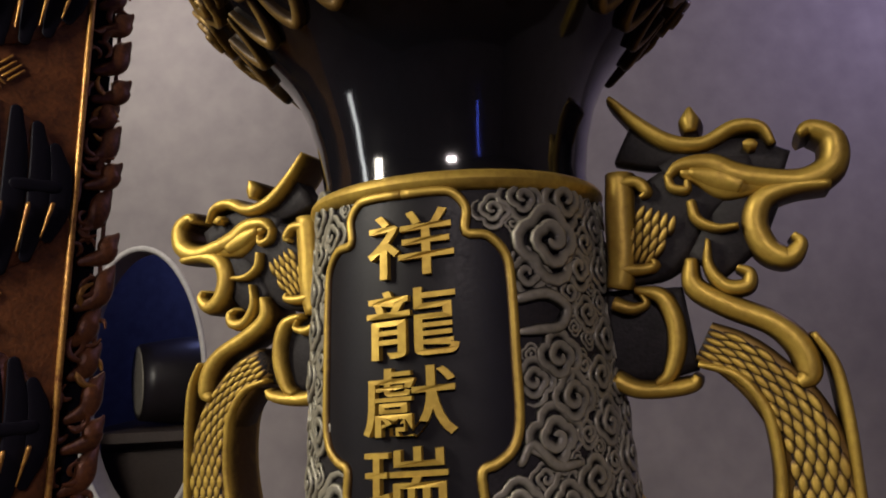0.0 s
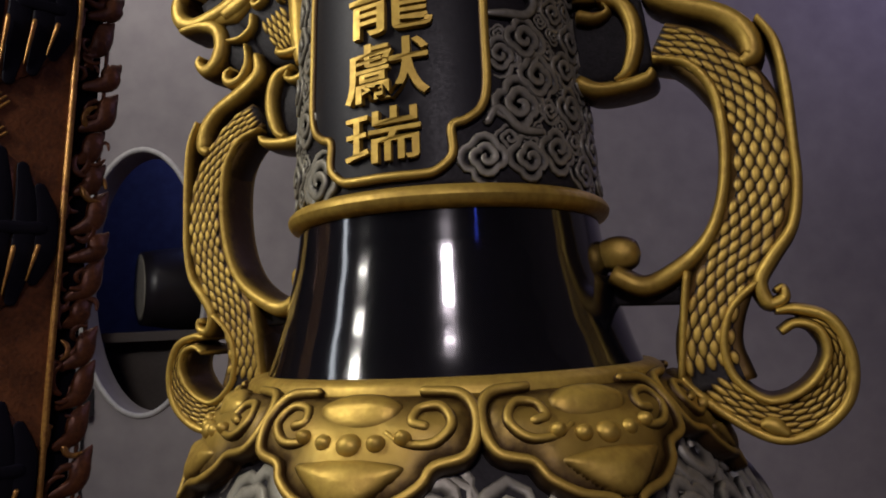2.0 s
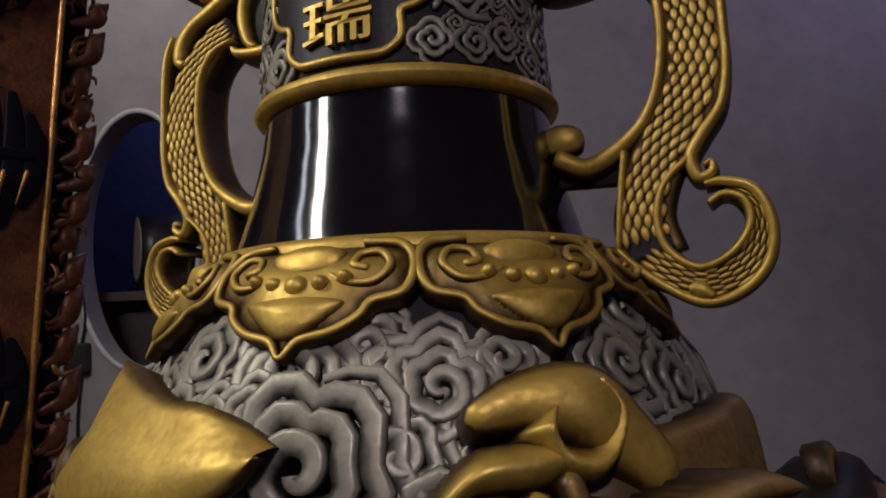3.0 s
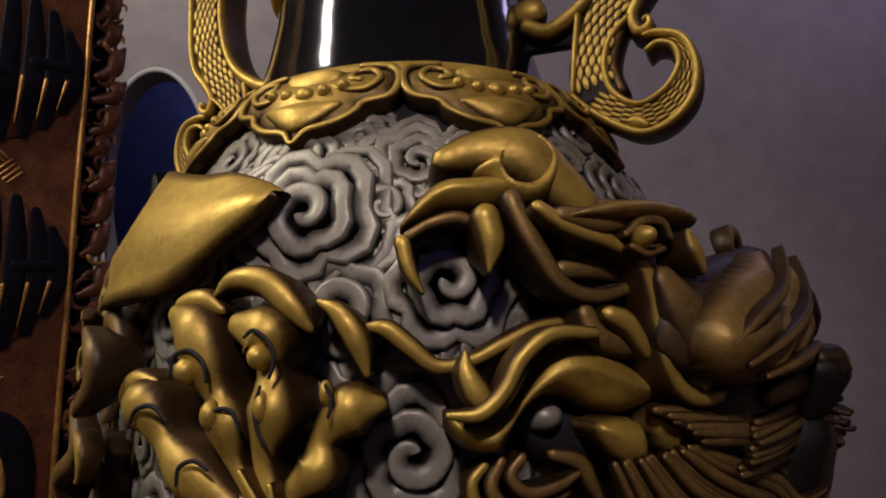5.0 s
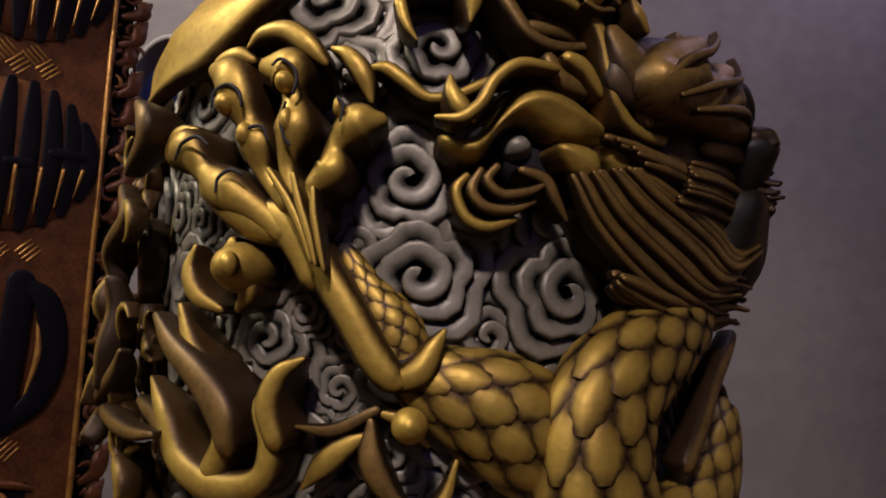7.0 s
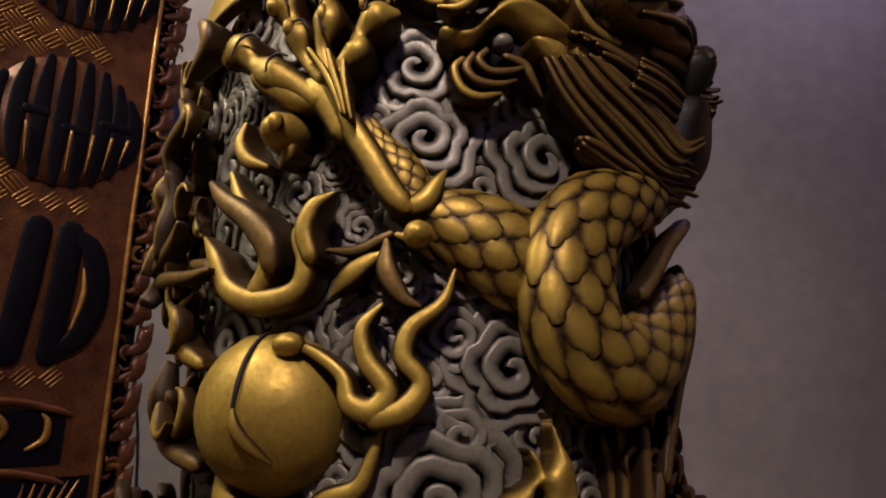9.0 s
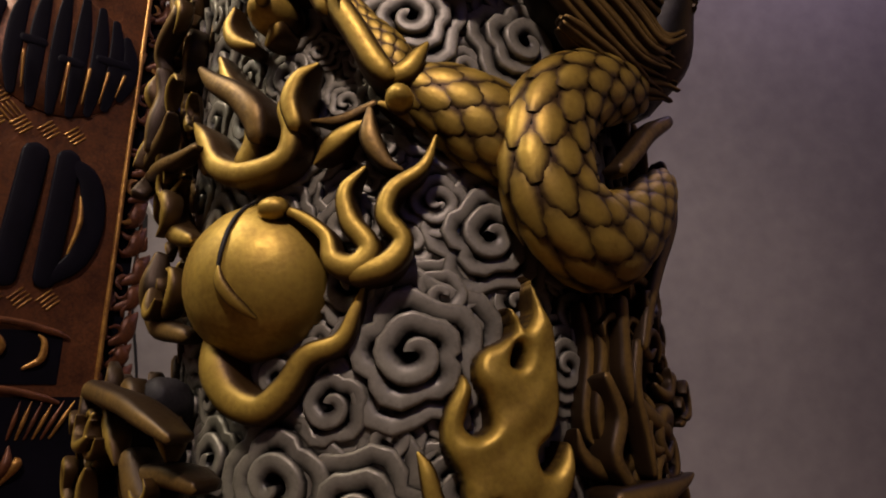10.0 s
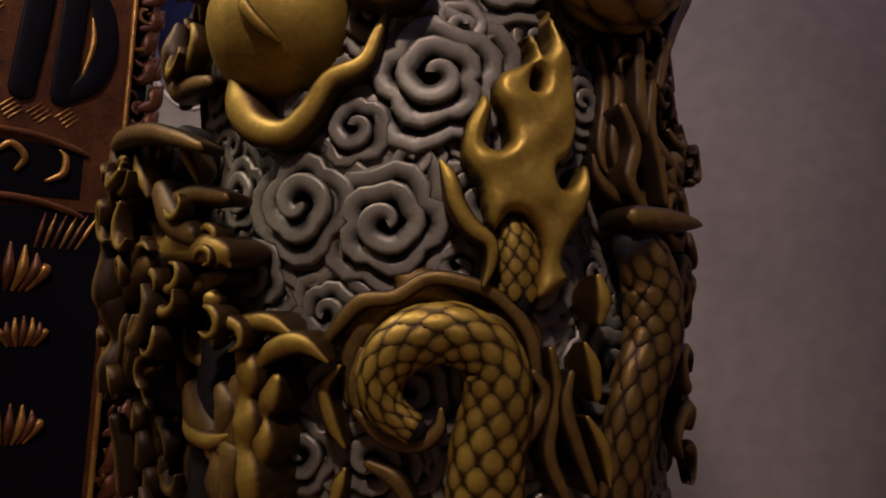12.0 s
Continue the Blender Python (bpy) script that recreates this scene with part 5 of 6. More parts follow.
def handle(angle):
    t = radians(angle)
    U, Nn, Zz = np.array((math.sin(t), -math.cos(t), 0)), np.array((math.cos(t), math.sin(t), 0)), np.array((0, 0, 1.0))

    def at(r, z, d=0.0):
        return np.array((AX, AY, 0)) + r * U + d * Nn + z * Zz

    def bar(name, rows, half, m, host, power=1.0, widen=1.0):
        q = spline(rows, 6)
        s = Soup()
        secs = []
        for i in range(len(q)):
            d = unit(q[min(i + 1, len(q) - 1), :2] - q[max(i - 1, 0), :2])
            nx, nz = -d[1], d[0]
            line = []
            for k in range(12):
                g = 2 * math.pi * k / 12
                c, e = math.cos(g), math.sin(g)
                c, e = math.copysign(abs(c) ** power, c), math.copysign(abs(e) ** power, e)
                w = max(q[i, 2], 0.0008) * widen * (0.96 if m is GOLD and half > HALF + 0.002 else 1.0)
                line.append(at(q[i, 0] + nx * w * c, q[i, 1] + nz * w * c, half * e if half else w * e))
            secs.append(line)
        # bars darken towards their flanks: antiquing paint plus shade put into the colour
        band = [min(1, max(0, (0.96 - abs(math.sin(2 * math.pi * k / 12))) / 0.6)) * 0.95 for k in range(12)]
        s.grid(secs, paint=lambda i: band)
        return s.part(name, m, host)

    def scales_on(rows, host, cols, face):
        q = spline(rows, 6)
        L = np.concatenate([[0], np.cumsum(np.hypot(*np.diff(q[:, :2], axis=0).T))])
        pitch = 0.0098

        def place(i, c, h):
            d = min(i * pitch, L[-1])
            r, z, w = (np.interp(d, L, q[:, k]) for k in range(3))
            j = min(int(np.searchsorted(L, d)), len(q) - 1)
            dd = unit(q[min(j + 1, len(q) - 1), :2] - q[max(j - 2, 0), :2])
            o = (c / cols - 0.5) * 2 * w * 0.64
            return at(r - dd[1] * o, z + dd[0] * o, face * (HALF + 0.0005 + h * 0.55))

        s = Soup()
        shells(s, place, int(L[-1] / pitch) - 1, cols, 0.94, 0.0034)
        tagged(s.part("scale_cover", GOLD, host), kind="stuff")

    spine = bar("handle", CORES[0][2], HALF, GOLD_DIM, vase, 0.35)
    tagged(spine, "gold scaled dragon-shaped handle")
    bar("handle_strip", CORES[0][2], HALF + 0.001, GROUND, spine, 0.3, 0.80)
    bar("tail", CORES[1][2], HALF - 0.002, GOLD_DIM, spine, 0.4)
    for face in (-1, 1):
        scales_on(CORES[0][2], spine, 4, face)
        scales_on(CORES[1][2], spine, 4, face)
        scales_on([(0.152, 1.805, 0.012), (0.165, 1.83, 0.02), (0.178, 1.856, 0.016)], spine, 4, face)
    bar("neck_core", [(0.135, 1.80, 0.012), (0.160, 1.818, 0.03), (0.176, 1.842, 0.032), (0.205, 1.862, 0.024), (0.24, 1.868, 0.014)], HALF - 0.003, GROUND, spine, 0.4)
    bar("neck_core", [(0.200, 1.80, 0.016), (0.222, 1.825, 0.022), (0.24, 1.85, 0.018)], HALF - 0.004, GROUND, spine, 0.4)
    bar("head_core", [(0.178, 1.872, 0.010), (0.205, 1.882, 0.014), (0.235, 1.878, 0.016), (0.262, 1.868, 0.012)], HALF - 0.004, GROUND, spine, 0.4)
    bar("head_core", [(0.150, 1.905, 0.020), (0.172, 1.893, 0.014), (0.195, 1.884, 0.006)], HALF - 0.006, GROUND, spine, 0.4)
    bar("face", [(0.190, 1.872, 0.004), (0.204, 1.868, 0.011), (0.220, 1.862, 0.017), (0.236, 1.858, 0.012), (0.256, 1.858, 0.006)], HALF + 0.003, GOLD, spine, 0.6)
    bar("neck_core", [(0.125, 1.752, 0.036), (0.155, 1.752, 0.036), (0.185, 1.755, 0.032)], HALF - 0.006, GROUND, spine, 0.4)
    bar("strut", [(0.140, 1.548, 0.013), (0.170, 1.546, 0.012), (0.205, 1.545, 0.012)], 0.008, GROUND, spine, 0.4)
    for name, m, rows in CURLS:
        big = name in ("ball", "mane_knob", "tail_knob", "eye")
        bar(name, rows, 0.0 if name == "ball" else HALF + (0.008 if big else 0.006), m, spine, 0.75)
    return spine


CURLS = []


def curl(name, m, rows):
    """One moulded curl of a handle: rows of radius, height, half width."""
    CURLS.append((name, m, rows))


curl("mane_curl", GOLD, [(0.142, 1.938, 0.0040), (0.161, 1.916, 0.0068), (0.184, 1.897, 0.0079), (0.208, 1.892, 0.0071), (0.230, 1.901, 0.0071), (0.248, 1.898, 0.0055), (0.255, 1.884, 0.0031)])
curl("mane_knob", GOLD, [(0.201, 1.919, 0.0032), (0.200, 1.911, 0.0095), (0.200, 1.902, 0.0055)])
curl("eye", GOLD, [(0.235, 1.886, 0.0031), (0.240, 1.885, 0.0066), (0.244, 1.883, 0.0031)])
curl("snout", GOLD, [(0.180, 1.869, 0.0039), (0.190, 1.877, 0.0070), (0.210, 1.876, 0.0101), (0.226, 1.866, 0.0116), (0.248, 1.859, 0.0101), (0.273, 1.855, 0.0109), (0.291, 1.864, 0.0117), (0.293, 1.883, 0.0102), (0.280, 1.892, 0.0079), (0.272, 1.888, 0.0039)])
curl("cheek", GOLD, [(0.196, 1.871, 0.0054), (0.216, 1.864, 0.0132), (0.232, 1.856, 0.0093)])
curl("jaw", GOLD, [(0.288, 1.850, 0.0047), (0.263, 1.851, 0.0077), (0.244, 1.845, 0.0100), (0.237, 1.828, 0.0107), (0.243, 1.809, 0.0107), (0.256, 1.801, 0.0091), (0.265, 1.810, 0.0061), (0.261, 1.817, 0.0031)])
curl("cheek_curl", GOLD, [(0.195, 1.849, 0.0046), (0.198, 1.835, 0.0054), (0.211, 1.827, 0.0046), (0.226, 1.827, 0.0031)])
curl("ear_curl", GOLD, [(0.180, 1.871, 0.0035), (0.183, 1.861, 0.0050), (0.193, 1.858, 0.0046), (0.194, 1.865, 0.0031)])
curl("beard_curl", GOLD, [(0.204, 1.819, 0.0023), (0.203, 1.799, 0.0053), (0.213, 1.784, 0.0068), (0.227, 1.783, 0.0068), (0.230, 1.792, 0.0053), (0.222, 1.797, 0.0030)])
curl("neck_crest", GOLD, [(0.191, 1.806, 0.0053), (0.191, 1.786, 0.0091), (0.213, 1.770, 0.0098), (0.241, 1.756, 0.0098), (0.257, 1.739, 0.0106), (0.261, 1.720, 0.0098), (0.253, 1.713, 0.0060)])
curl("bracket", GOLD, [(0.144, 1.878, 0.0125), (0.142, 1.841, 0.0140), (0.141, 1.810, 0.0135), (0.137, 1.788, 0.0120)])
curl("bracket_hook", GOLD, [(0.142, 1.869, 0.0070), (0.157, 1.869, 0.0062), (0.164, 1.860, 0.0054), (0.159, 1.856, 0.0023)])
curl("bracket_hook", GOLD, [(0.138, 1.803, 0.0069), (0.154, 1.801, 0.0061), (0.165, 1.803, 0.0053), (0.164, 1.808, 0.0023)])
curl("bracket", GOLD, [(0.132, 1.777, 0.0069), (0.145, 1.772, 0.0061), (0.156, 1.775, 0.0038), (0.153, 1.782, 0.0023)])
curl("bracket", GOLD, [(0.149, 1.786, 0.0038), (0.167, 1.780, 0.0076), (0.175, 1.762, 0.0083), (0.175, 1.741, 0.0083), (0.168, 1.722, 0.0068), (0.159, 1.716, 0.0038)])
curl("bracket", GOLD, [(0.128, 1.720, 0.0091), (0.143, 1.712, 0.0083), (0.164, 1.711, 0.0076), (0.183, 1.714, 0.0068), (0.188, 1.720, 0.0038)])
curl("outer_border", GOLD, [(0.266, 1.747, 0.0031), (0.277, 1.725, 0.0046), (0.281, 1.691, 0.0050), (0.282, 1.650, 0.0049), (0.282, 1.616, 0.0049), (0.276, 1.586, 0.0053), (0.261, 1.565, 0.0068), (0.251, 1.547, 0.0068), (0.256, 1.531, 0.0064), (0.266, 1.534, 0.0053), (0.266, 1.542, 0.0038), (0.261, 1.540, 0.0023)])
curl("inner_border", GOLD, [(0.189, 1.729, 0.0031), (0.214, 1.720, 0.0050), (0.230, 1.698, 0.0054), (0.235, 1.672, 0.0053), (0.235, 1.640, 0.0053), (0.229, 1.606, 0.0056), (0.216, 1.579, 0.0068), (0.193, 1.559, 0.0090), (0.168, 1.549, 0.0098), (0.145, 1.560, 0.0099)])
curl("ball", GOLD, [(0.130, 1.577, 0.001), (0.133, 1.577, 0.010), (0.140, 1.577, 0.014), (0.148, 1.577, 0.0152), (0.156, 1.577, 0.014), (0.163, 1.577, 0.010), (0.166, 1.577, 0.001)])
curl("tail_border", GOLD, [(0.249, 1.547, 0.0038), (0.230, 1.528, 0.0043), (0.223, 1.502, 0.0048), (0.229, 1.477, 0.0048), (0.251, 1.461, 0.0043), (0.275, 1.470, 0.0043), (0.290, 1.491, 0.0043), (0.287, 1.510, 0.0043), (0.273, 1.516, 0.0043), (0.262, 1.510, 0.0038)])
curl("tail_border", GOLD, [(0.260, 1.525, 0.0029), (0.274, 1.526, 0.0053), (0.295, 1.517, 0.0057), (0.305, 1.490, 0.0057), (0.300, 1.461, 0.0057), (0.279, 1.440, 0.0057), (0.253, 1.434, 0.0053), (0.225, 1.448, 0.0053), (0.201, 1.467, 0.0048), (0.191, 1.479, 0.0038)])
curl("inner_border", GOLD, [(0.201, 1.558, 0.0039), (0.196, 1.522, 0.0043), (0.191, 1.476, 0.0038)])
curl("tail_knob", GOLD, [(0.243, 1.445, 0.0038), (0.251, 1.444, 0.0095), (0.261, 1.438, 0.0038)])
CORES = [
    ("bar", GOLD_DIM, [(0.194, 1.745, 0.0156), (0.215, 1.733, 0.0186), (0.232, 1.717, 0.0200), (0.248, 1.695, 0.0222), (0.258, 1.669, 0.0228), (0.260, 1.638, 0.0249), (0.257, 1.611, 0.0248), (0.245, 1.581, 0.0248), (0.228, 1.554, 0.0233), (0.216, 1.524, 0.0235), (0.212, 1.498, 0.0251), (0.218, 1.471, 0.0269)]),
    ("tail", GOLD_DIM, [(0.210, 1.471, 0.0191), (0.230, 1.457, 0.0162), (0.254, 1.448, 0.0143), (0.278, 1.455, 0.0143), (0.294, 1.474, 0.0134), (0.298, 1.497, 0.0115), (0.289, 1.513, 0.0096), (0.274, 1.520, 0.0057)]),
]
handle(67.5)
handle(-112.5)

# ---- gilded couplet board beside the vase ----
BU, BN = np.array((math.sqrt(0.5), math.sqrt(0.5), 0)), np.array((math.sqrt(0.5), -math.sqrt(0.5), 0))
LEANB = 0.0635


def B(u, z, h=0.0):
    """A point on the board: u along it from its gilt bead, z up, h proud of its face."""
    return np.array((-0.505, 0.932, 0)) + (u + 0.014 + (z - 1.92) * LEANB) * BU + h * BN + np.array((0, 0, z))


board = tagged(new("couplet_board"), "carved red-brown gilded wooden couplet board with black letters", "wall board")


def bstrand(name, rows, m, host, flat=0.8, n=5, seg=10, closed=False):
    q = spline(rows, n, closed)
    if closed:
        q = np.vstack([q, q[:1]])
    s = Soup()
    tube(s, [B(*r[:3]) for r in q], [BN] * len(q), np.maximum(q[:, 3], 0.0006), flat, seg)
    return s.part(name, m, host)


def slab(name, u0, u1, z0, z1, h0, h1, m, host):
    s = Soup()
    nz = 24
    rows = []
    for i in range(nz + 1):
        z = z0 + (z1 - z0) * i / nz
        rows.append([B(u0, z, h0), B(u0 + 0.002, z, h1), B(u1 - 0.002, z, h1), B(u1, z, h0)])
    s.grid(rows)
    return s.part(name, m, host, smooth=False)


panel = slab("panel", -0.42, 0.0, 0.0, 2.62, -0.04, 0.0, WOOD, board)
slab("edge_backing", 0.0, 0.042, 0.0, 2.62, -0.045, -0.022, INK, board)
bstrand("gilt_bead", [(0, 0.0, 0.002, 0.0045), (0, 1.2, 0.002, 0.0045), (0, 2.62, 0.002, 0.0045)], WOOD_GOLD, board, 1.0, 30)
bstrand("gilt_bead", [(0.045, 0.0, -0.012, 0.003), (0.045, 1.2, -0.012, 0.003), (0.045, 2.62, -0.012, 0.003)], WOOD, board, 1.0, 30)

# pierced scroll edge
rng = random.Random(11)
z, k = 0.04, 0
while z < 2.6:
    tall = rng.uniform(0.030, 0.055)
    reach = rng.uniform(0.046, 0.064)
    bstrand("edge_leaf", [(0.018, z, -0.014, 0.006), (reach - 0.016, z + tall * 0.25, -0.008, 0.013), (reach - 0.010, z + tall * 0.7, -0.008, 0.014), (reach, z + tall, -0.012, 0.006), (reach + 0.004, z + tall + 0.006, -0.014, 0.002)], WOOD, board, 0.45)
    for _ in range(3):
        u, v, q, w = rng.uniform(0.010, 0.040), z + rng.uniform(0, tall), rng.uniform(0, 6.28), rng.uniform(0.003, 0.0055)
        bend = rng.choice((-1, 1)) * rng.uniform(0.5, 0.9)
        rows = []
        for i in range(5):
            rows.append((min(0.055, max(0.006, u)), v, -0.012 + 0.002 * i, w * (0.5, 1, 1, 0.8, 0.4)[i]))
            u, v, q = u + 2.2 * w * math.cos(q), v + 2.2 * w * math.sin(q), q + bend
        bstrand("edge_scroll", rows, WOOD_GOLD if rng.random() < 0.12 else WOOD, board, 0.6, 3)
    z += tall + rng.uniform(0.0, 0.012)
    k += 1

# black medallions with bar-like letters
def medallion(uc, zc, R):
    s = Soup()
    rows = []
    for f, h in ((1.0, 0.0), (0.99, 0.004), (0.5, 0.005), (0.02, 0.005)):
        rows.append([B(uc + R * f * math.cos(q), zc + R * f * math.sin(q), h) for q in (2 * math.pi * k / 48 for k in range(48))])
    s.grid(rows)
    disc = s.part("medallion", WOOD, board, "gilded round ground with black letter bars")
    for i, x in enumerate((-0.86, -0.58, -0.32, -0.06, 0.20, 0.44, 0.66, 0.85)):
        c = math.sqrt(1 - x * x) * 0.98
        bow = 0.10 * x
        bstrand("letter_bar", [(uc + R * x, zc - R * c, 0.006, R * 0.06), (uc + R * (x + bow), zc - R * c * 0.4, 0.006, R * 0.112), (uc + R * (x + bow), zc + R * c * 0.4, 0.006, R * 0.112), (uc + R * x, zc + R * c, 0.006, R * 0.06)], INK, disc, 0.10)
    for x0, x1, zz in ((-0.58, -0.32, 0.05), (-0.06, 0.2, -0.12), (0.44, 0.85, 0.06)):
        bstrand("letter_bar", [(uc + R * (x0 + 0.05), zc + R * zz, 0.007, R * 0.07), (uc + R * (x1 + 0.05), zc + R * zz, 0.007, R * 0.07)], INK, disc, 0.15)
    for x in (-0.45, 0.07, 0.33, 0.56, 0.77):
        c = math.sqrt(1 - x * x) * 0.8
        bstrand("gilt_sliver", [(uc + R * x * 1.02, zc - R * c, 0.008, 0.001), (uc + R * x * 1.12, zc - R * c * 0.3, 0.012, 0.003), (uc + R * x * 1.12, zc - R * 0.16, 0.009, 0.001)], WOOD_GOLD, disc, 1.0)


for zc in (1.362, 1.672, 1.982, 2.292):
    medallion(-0.135, zc, 0.122)
bstrand("letter_bar", [(-0.150, 1.165, 0.006, 0.022), (-0.158, 1.05, 0.008, 0.022), (-0.166, 0.945, 0.006, 0.020)], INK, board, 0.10)
bstrand("letter_bar", [(-0.098, 1.165, 0.006, 0.020), (-0.102, 1.05, 0.008, 0.020), (-0.106, 0.945, 0.006, 0.018)], INK, board, 0.10)
bstrand("letter_bar", [(-0.098, 1.160, 0.006, 0.012), (-0.060, 1.130, 0.008, 0.019), (-0.046, 1.055, 0.008, 0.021), (-0.062, 0.985, 0.008, 0.018), (-0.104, 0.946, 0.006, 0.012)], INK, board, 0.10)
bstrand("gilt_sliver", [(-0.070, 1.10, 0.006, 0.002), (-0.066, 1.05, 0.008, 0.005), (-0.078, 0.99, 0.006, 0.002)], WOOD_GOLD, board, 1.0)

# engraved key-fret ground between the letters: small blocks of parallel lines, turned by turns
fret = Soup()
CELL = 0.030
for i in range(-16, 40):
    for j in range(-40, 40):
        uc, zc = -0.22 + (i - j) * CELL * 0.7071, 1.55 + (i + j) * CELL * 0.7071
        if not (-0.40 < uc < -0.078 and 0.90 < zc < 2.55):
            continue
        if 0.92 < zc < 1.19 and uc > -0.20 or any(math.hypot(uc + 0.135, zc - c) < 0.136 for c in (1.362, 1.672, 1.982, 2.292)):
            continue
        g = 1 if (i + j) % 2 else -1
        for k in range(4):
            o = (k - 1.5) * CELL * 0.25
            half = CELL * (0.46, 0.40, 0.46, 0.40)[k]
            line = [(uc + (-t * half * g + o) * 0.7071, zc + (t * half + o * g) * 0.7071, 0.0012) for t in (-1, 0, 1)]
            tube(fret, [B(*p) for p in line], [BN] * 3, [0.0019] * 3, 0.7, 6)
tagged(fret.part("fret_ground", WOOD_GOLD, board, "gilded engraved key-fret lines"), kind="stuff")

# carved cartouche, waves and lotus at the foot of the board
for zz, w in ((0.872, 0.006), (0.765, 0.006)):
    bstrand("cartouche_rim", [(-0.32, zz, 0.004, w), (-0.16, zz + 0.004, 0.006, w), (-0.085, zz - 0.01, 0.006, w), (-0.055, zz - 0.02, 0.004, w * 0.6)], WOOD, board)
bstrand("cartouche_scroll", [(-0.19, 0.84, 0.004, 0.004), (-0.17, 0.855, 0.008, 0.006), (-0.150, 0.835, 0.008, 0.006), (-0.160, 0.812, 0.006, 0.003)], WOOD_GOLD, board)
bstrand("cartouche_scroll", [(-0.115, 0.800, 0.004, 0.003), (-0.092, 0.815, 0.008, 0.006), (-0.090, 0.842, 0.008, 0.005), (-0.100, 0.855, 0.006, 0.002)], WOOD_GOLD, board)
slab("cartouche_ground", -0.33, -0.06, 0.775, 0.862, -0.001, 0.002, INK, board)
slab("foot_ground", -0.36, -0.012, 0.06, 0.755, -0.001, 0.003, INK, board)
for uc, zc, sc in ((-0.155, 0.640, 1.0), (-0.125, 0.545, 0.6), (-0.22, 0.545, 0.7), (-0.235, 0.66, 0.8), (-0.13, 0.40, 0.8), (-0.21, 0.34, 0.7)):
    for k in range(-3, 4):
        q = radians(k * 22)
        d, e = math.sin(q), math.cos(q)
        bstrand("lotus_petal", [(uc + 0.010 * k * sc, zc - 0.02 * sc, 0.004, 0.003), (uc + (0.030 * d + 0.008 * k) * sc, zc + 0.012 * sc, 0.012, 0.0085 * sc), (uc + 0.055 * d * sc, zc + 0.055 * e * sc, 0.008, 0.002)], WOOD_GOLD if k % 2 else WOOD, board)
for i in range(9):
    zz = 0.45 + i * 0.012
    bstrand("wave_line", [(-0.30, zz, 0.003, 0.0025), (-0.24, zz + 0.02, 0.006, 0.003), (-0.19, zz + 0.005, 0.004, 0.0025)], WOOD_GOLD if i % 2 else WOOD, board)
for i in range(6):
    bstrand("reed", [(-0.12 + 0.012 * i, 0.69, 0.004, 0.002), (-0.115 + 0.014 * i, 0.72, 0.007, 0.0035), (-0.11 + 0.016 * i, 0.748, 0.004, 0.001)], WOOD_GOLD if i % 2 else WOOD, board)

# ---- oval opening: rim, room behind, drum on a shelf ----
s = Soup()
rim = []
for k in range(65):
    t = 2 * math.pi * k / 64
    c = np.array((OX + (OA + 0.004) * math.cos(t), WY, OZ + (OB + 0.004) * math.sin(t)))
    o = unit(np.array((math.cos(t) / OA, 0, math.sin(t) / OB)))
    rim.append([c + 0.008 * (math.cos(q) * o + 0.9 * math.sin(q) * np.array((0, 1, 0))) for q in (2 * math.pi * i / 10 for i in range(10))])
s.grid(rim, caps=False)
frame_white = mat("white_frame_paint", (0.62, 0.60, 0.58), 0, 0.5, 12, bump=0.1)
tagged(new("window_frame", mesh("window_frame", s.v, s.f, frame_white)), "thin white oval rim round the wall opening", "window frame", kind="structure")
BLUE = mat("blue_grey_plaster", (0.16, 0.17, 0.26), 0, 0.8, 5, bump=0.1)
for nm, lo, hi in (("wall_niche_back", (-1.9, 2.75, 0.9), (0.0, 2.85, 2.7)), ("wall_niche_west", (-2.0, WY + 0.1, 0.9), (-1.9, 2.85, 2.7)), ("wall_niche_east", (0.0, WY + 0.1, 0.9), (0.1, 2.85, 2.7)),
                   ("ceiling_niche", (-2.0, WY + 0.1, 2.7), (0.1, 2.85, 2.8)), ("floor_niche", (-2.0, WY + 0.1, 0.8), (0.1, 2.85, 0.9))):
    box(nm, lo, hi, BLUE, label="dim blue-grey plaster of the room behind the opening", category="wall")
shelf_mat = mat("dark_shelf_wood", (0.05, 0.035, 0.03), 0, 0.5, 20, bump=0.2)
box("shelf", (-1.12, 2.1, 1.525), (-0.45, 2.7, 1.553), shelf_mat, kind="", label="dark wooden shelf behind the oval opening", category="shelf")
cab = tagged(new("cabinet"), "dark wooden cabinet behind the oval opening", "cabinet")
for nm, lo, hi in (("carcass", (-1.05, 2.2, 0.9), (-0.5, 2.65, 1.525)), ("cabinet_door", (-1.04, 2.182, 0.93), (-0.78, 2.2, 1.49)), ("cabinet_door", (-0.77, 2.182, 0.93), (-0.51, 2.2, 1.49))):
    ob = box(nm, lo, hi, shelf_mat, kind="")
    ob.parent = cab
skin = mat("pale_drum_skin", (0.36, 0.33, 0.27), 0, 0.6, 14, bump=0.1)
body_mat = mat("dark_drum_wood", (0.02, 0.016, 0.02), 0, 0.35, 20, bump=0.1)
drum = tagged(new("drum"), "dark wooden barrel drum with a pale skin on a shelf", "drum")
dc, da = np.array((-0.955, 2.24, 1.693)), unit(np.array((0.80, 0.50, 0)))
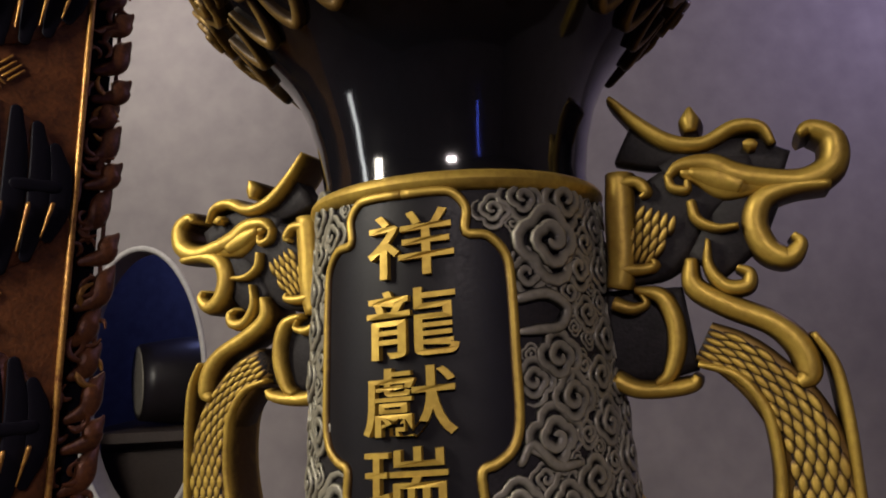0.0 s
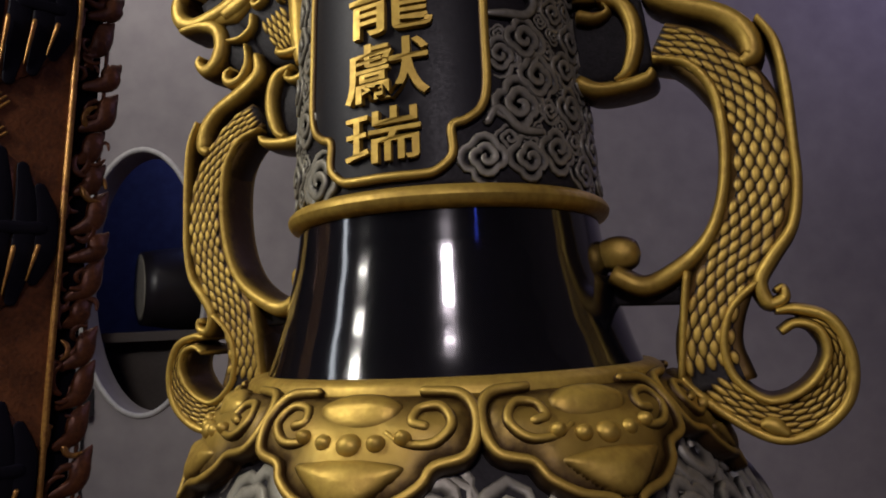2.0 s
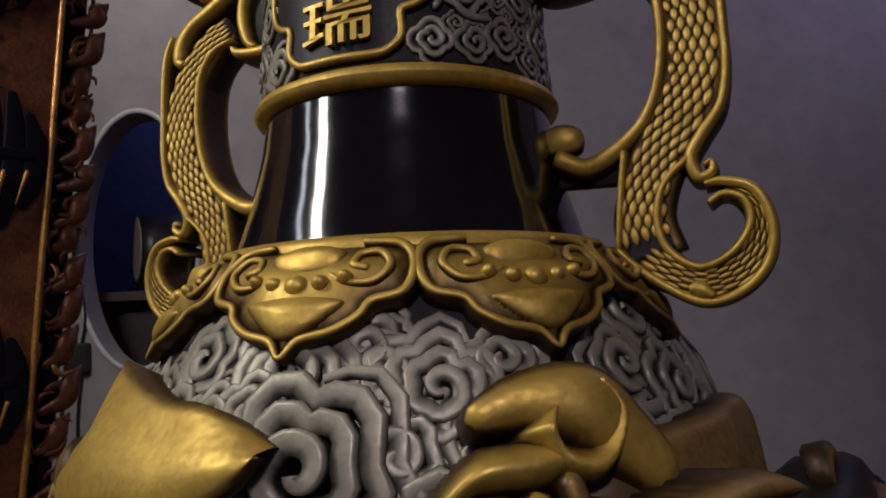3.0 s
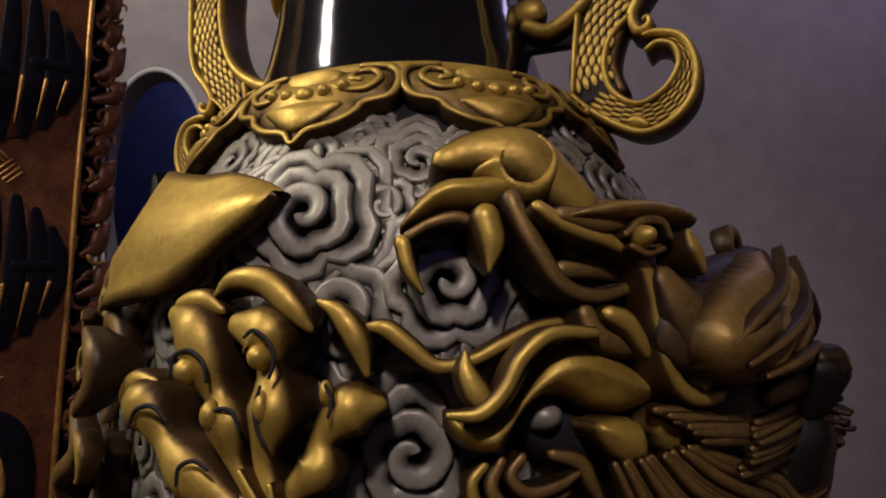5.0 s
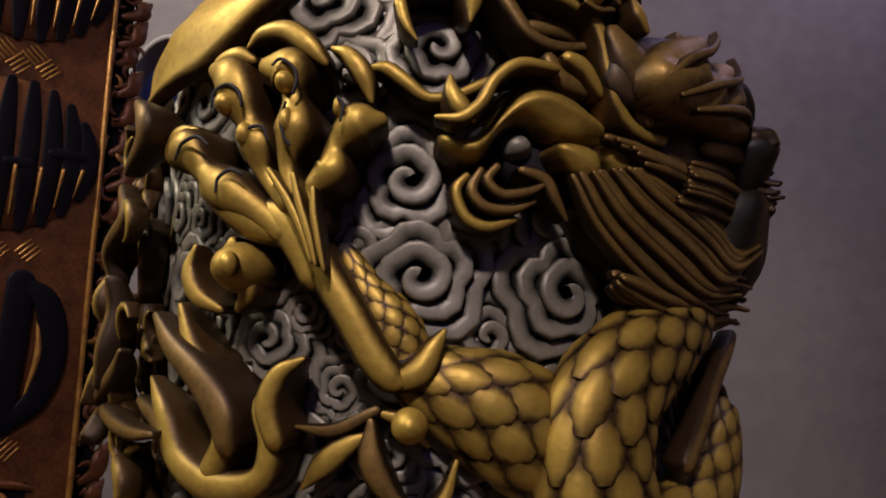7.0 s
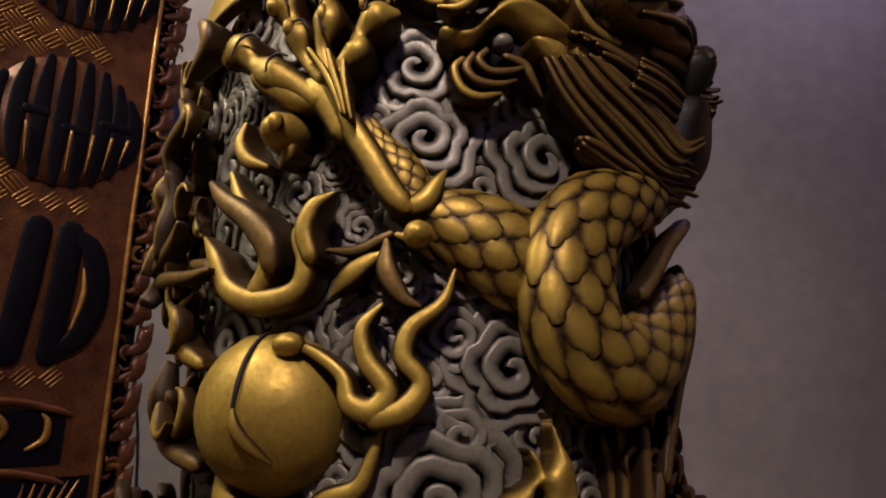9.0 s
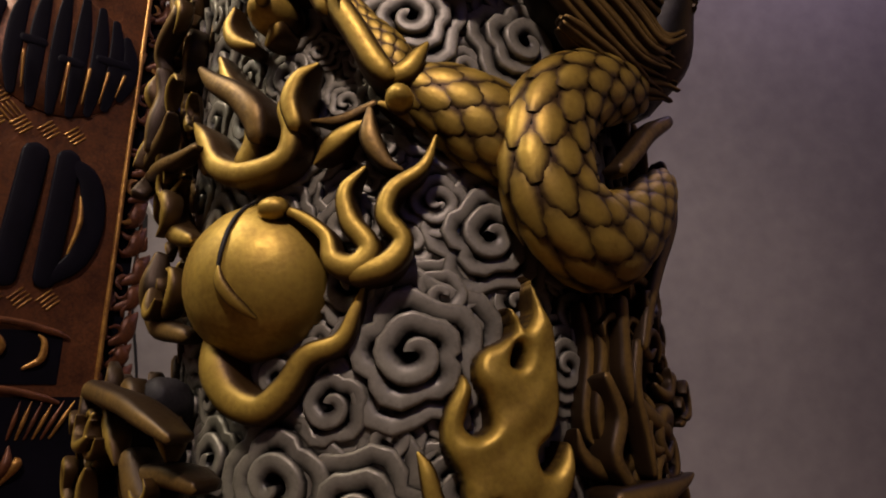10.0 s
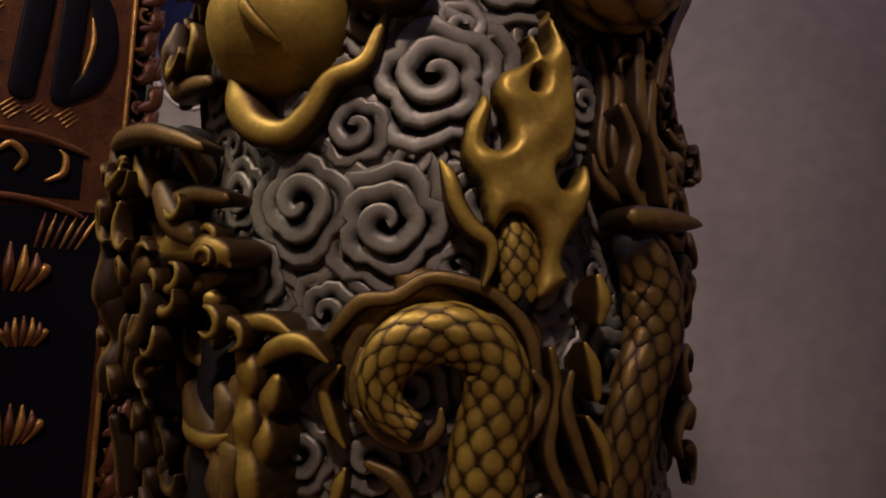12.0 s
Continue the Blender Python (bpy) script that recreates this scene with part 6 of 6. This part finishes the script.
e1, e2 = unit(np.cross(da, np.array((0, 0, 1.0)))), np.array((0, 0, 1.0))
s = Soup()
s.grid([[dc + f * 0.36 * da + (0.118 + 0.02 * math.sin(math.pi * f)) * (math.cos(q) * e1 + math.sin(q) * e2) for q in (2 * math.pi * k / 32 for k in range(32))] for f in np.linspace(0, 1, 12)])
s.part("barrel", body_mat, drum)
s = Soup()
s.grid([[dc - (0.004 + 0.004 * (1 - f)) * da + 0.112 * f * (math.cos(q) * e1 + math.sin(q) * e2) for q in (2 * math.pi * k / 32 for k in range(32))] for f in (1.0, 0.8, 0.4, 0.02)])
s.part("drum_skin", skin, drum)
data = bpy.data.lights.new("blue_lamp", "POINT")
data.energy, data.color, data.shadow_soft_size = 2.2, (0.46, 0.48, 1.0), 0.08
new("blue_lamp", data).location = (-0.72, 2.45, 2.35)

# adapter and its lead on the wall
adapter_mat = mat("black_plastic", (0.015, 0.015, 0.017), 0, 0.4, 30, bump=0.1)
s = Soup()
x0, z0 = -0.983, 1.325
s.grid([[np.array((x0 + 0.024 * f * sx, WY - 0.018 + 0.018 * f * sy, z0 + dz)) for sx, sy in ((-1, -1), (1, -1), (1, 1), (-1, 1))] for dz, f in ((0, 0.85), (0.006, 1), (0.074, 1), (0.08, 0.85))])
adapter = tagged(new("power_adapter", mesh("power_adapter", s.v, s.f, adapter_mat, False)), "small black power adapter plugged into the wall", "adapter")


def lead(pts):
    q = spline(pts, 6)
    s = Soup()
    tube(s, q, [np.array((0, -1.0, 0.1))] * len(q), [0.004] * len(q), 1.0, 6)
    return tagged(new("power_lead", mesh("power_lead", s.v, s.f, adapter_mat)), "thin black power lead hanging on the wall", "cable")


lead([(x0, WY - 0.006, z0 + 0.08), (x0 + 0.01, WY - 0.008, z0 + 0.16), (x0 - 0.012, WY - 0.006, z0 + 0.3), (x0 - 0.02, WY - 0.006, 1.75)])
lead([(x0, WY - 0.006, z0), (x0 - 0.01, WY - 0.006, z0 - 0.2), (x0 + 0.03, WY - 0.006, z0 - 0.6), (x0 + 0.02, WY - 0.006, 0.02)])
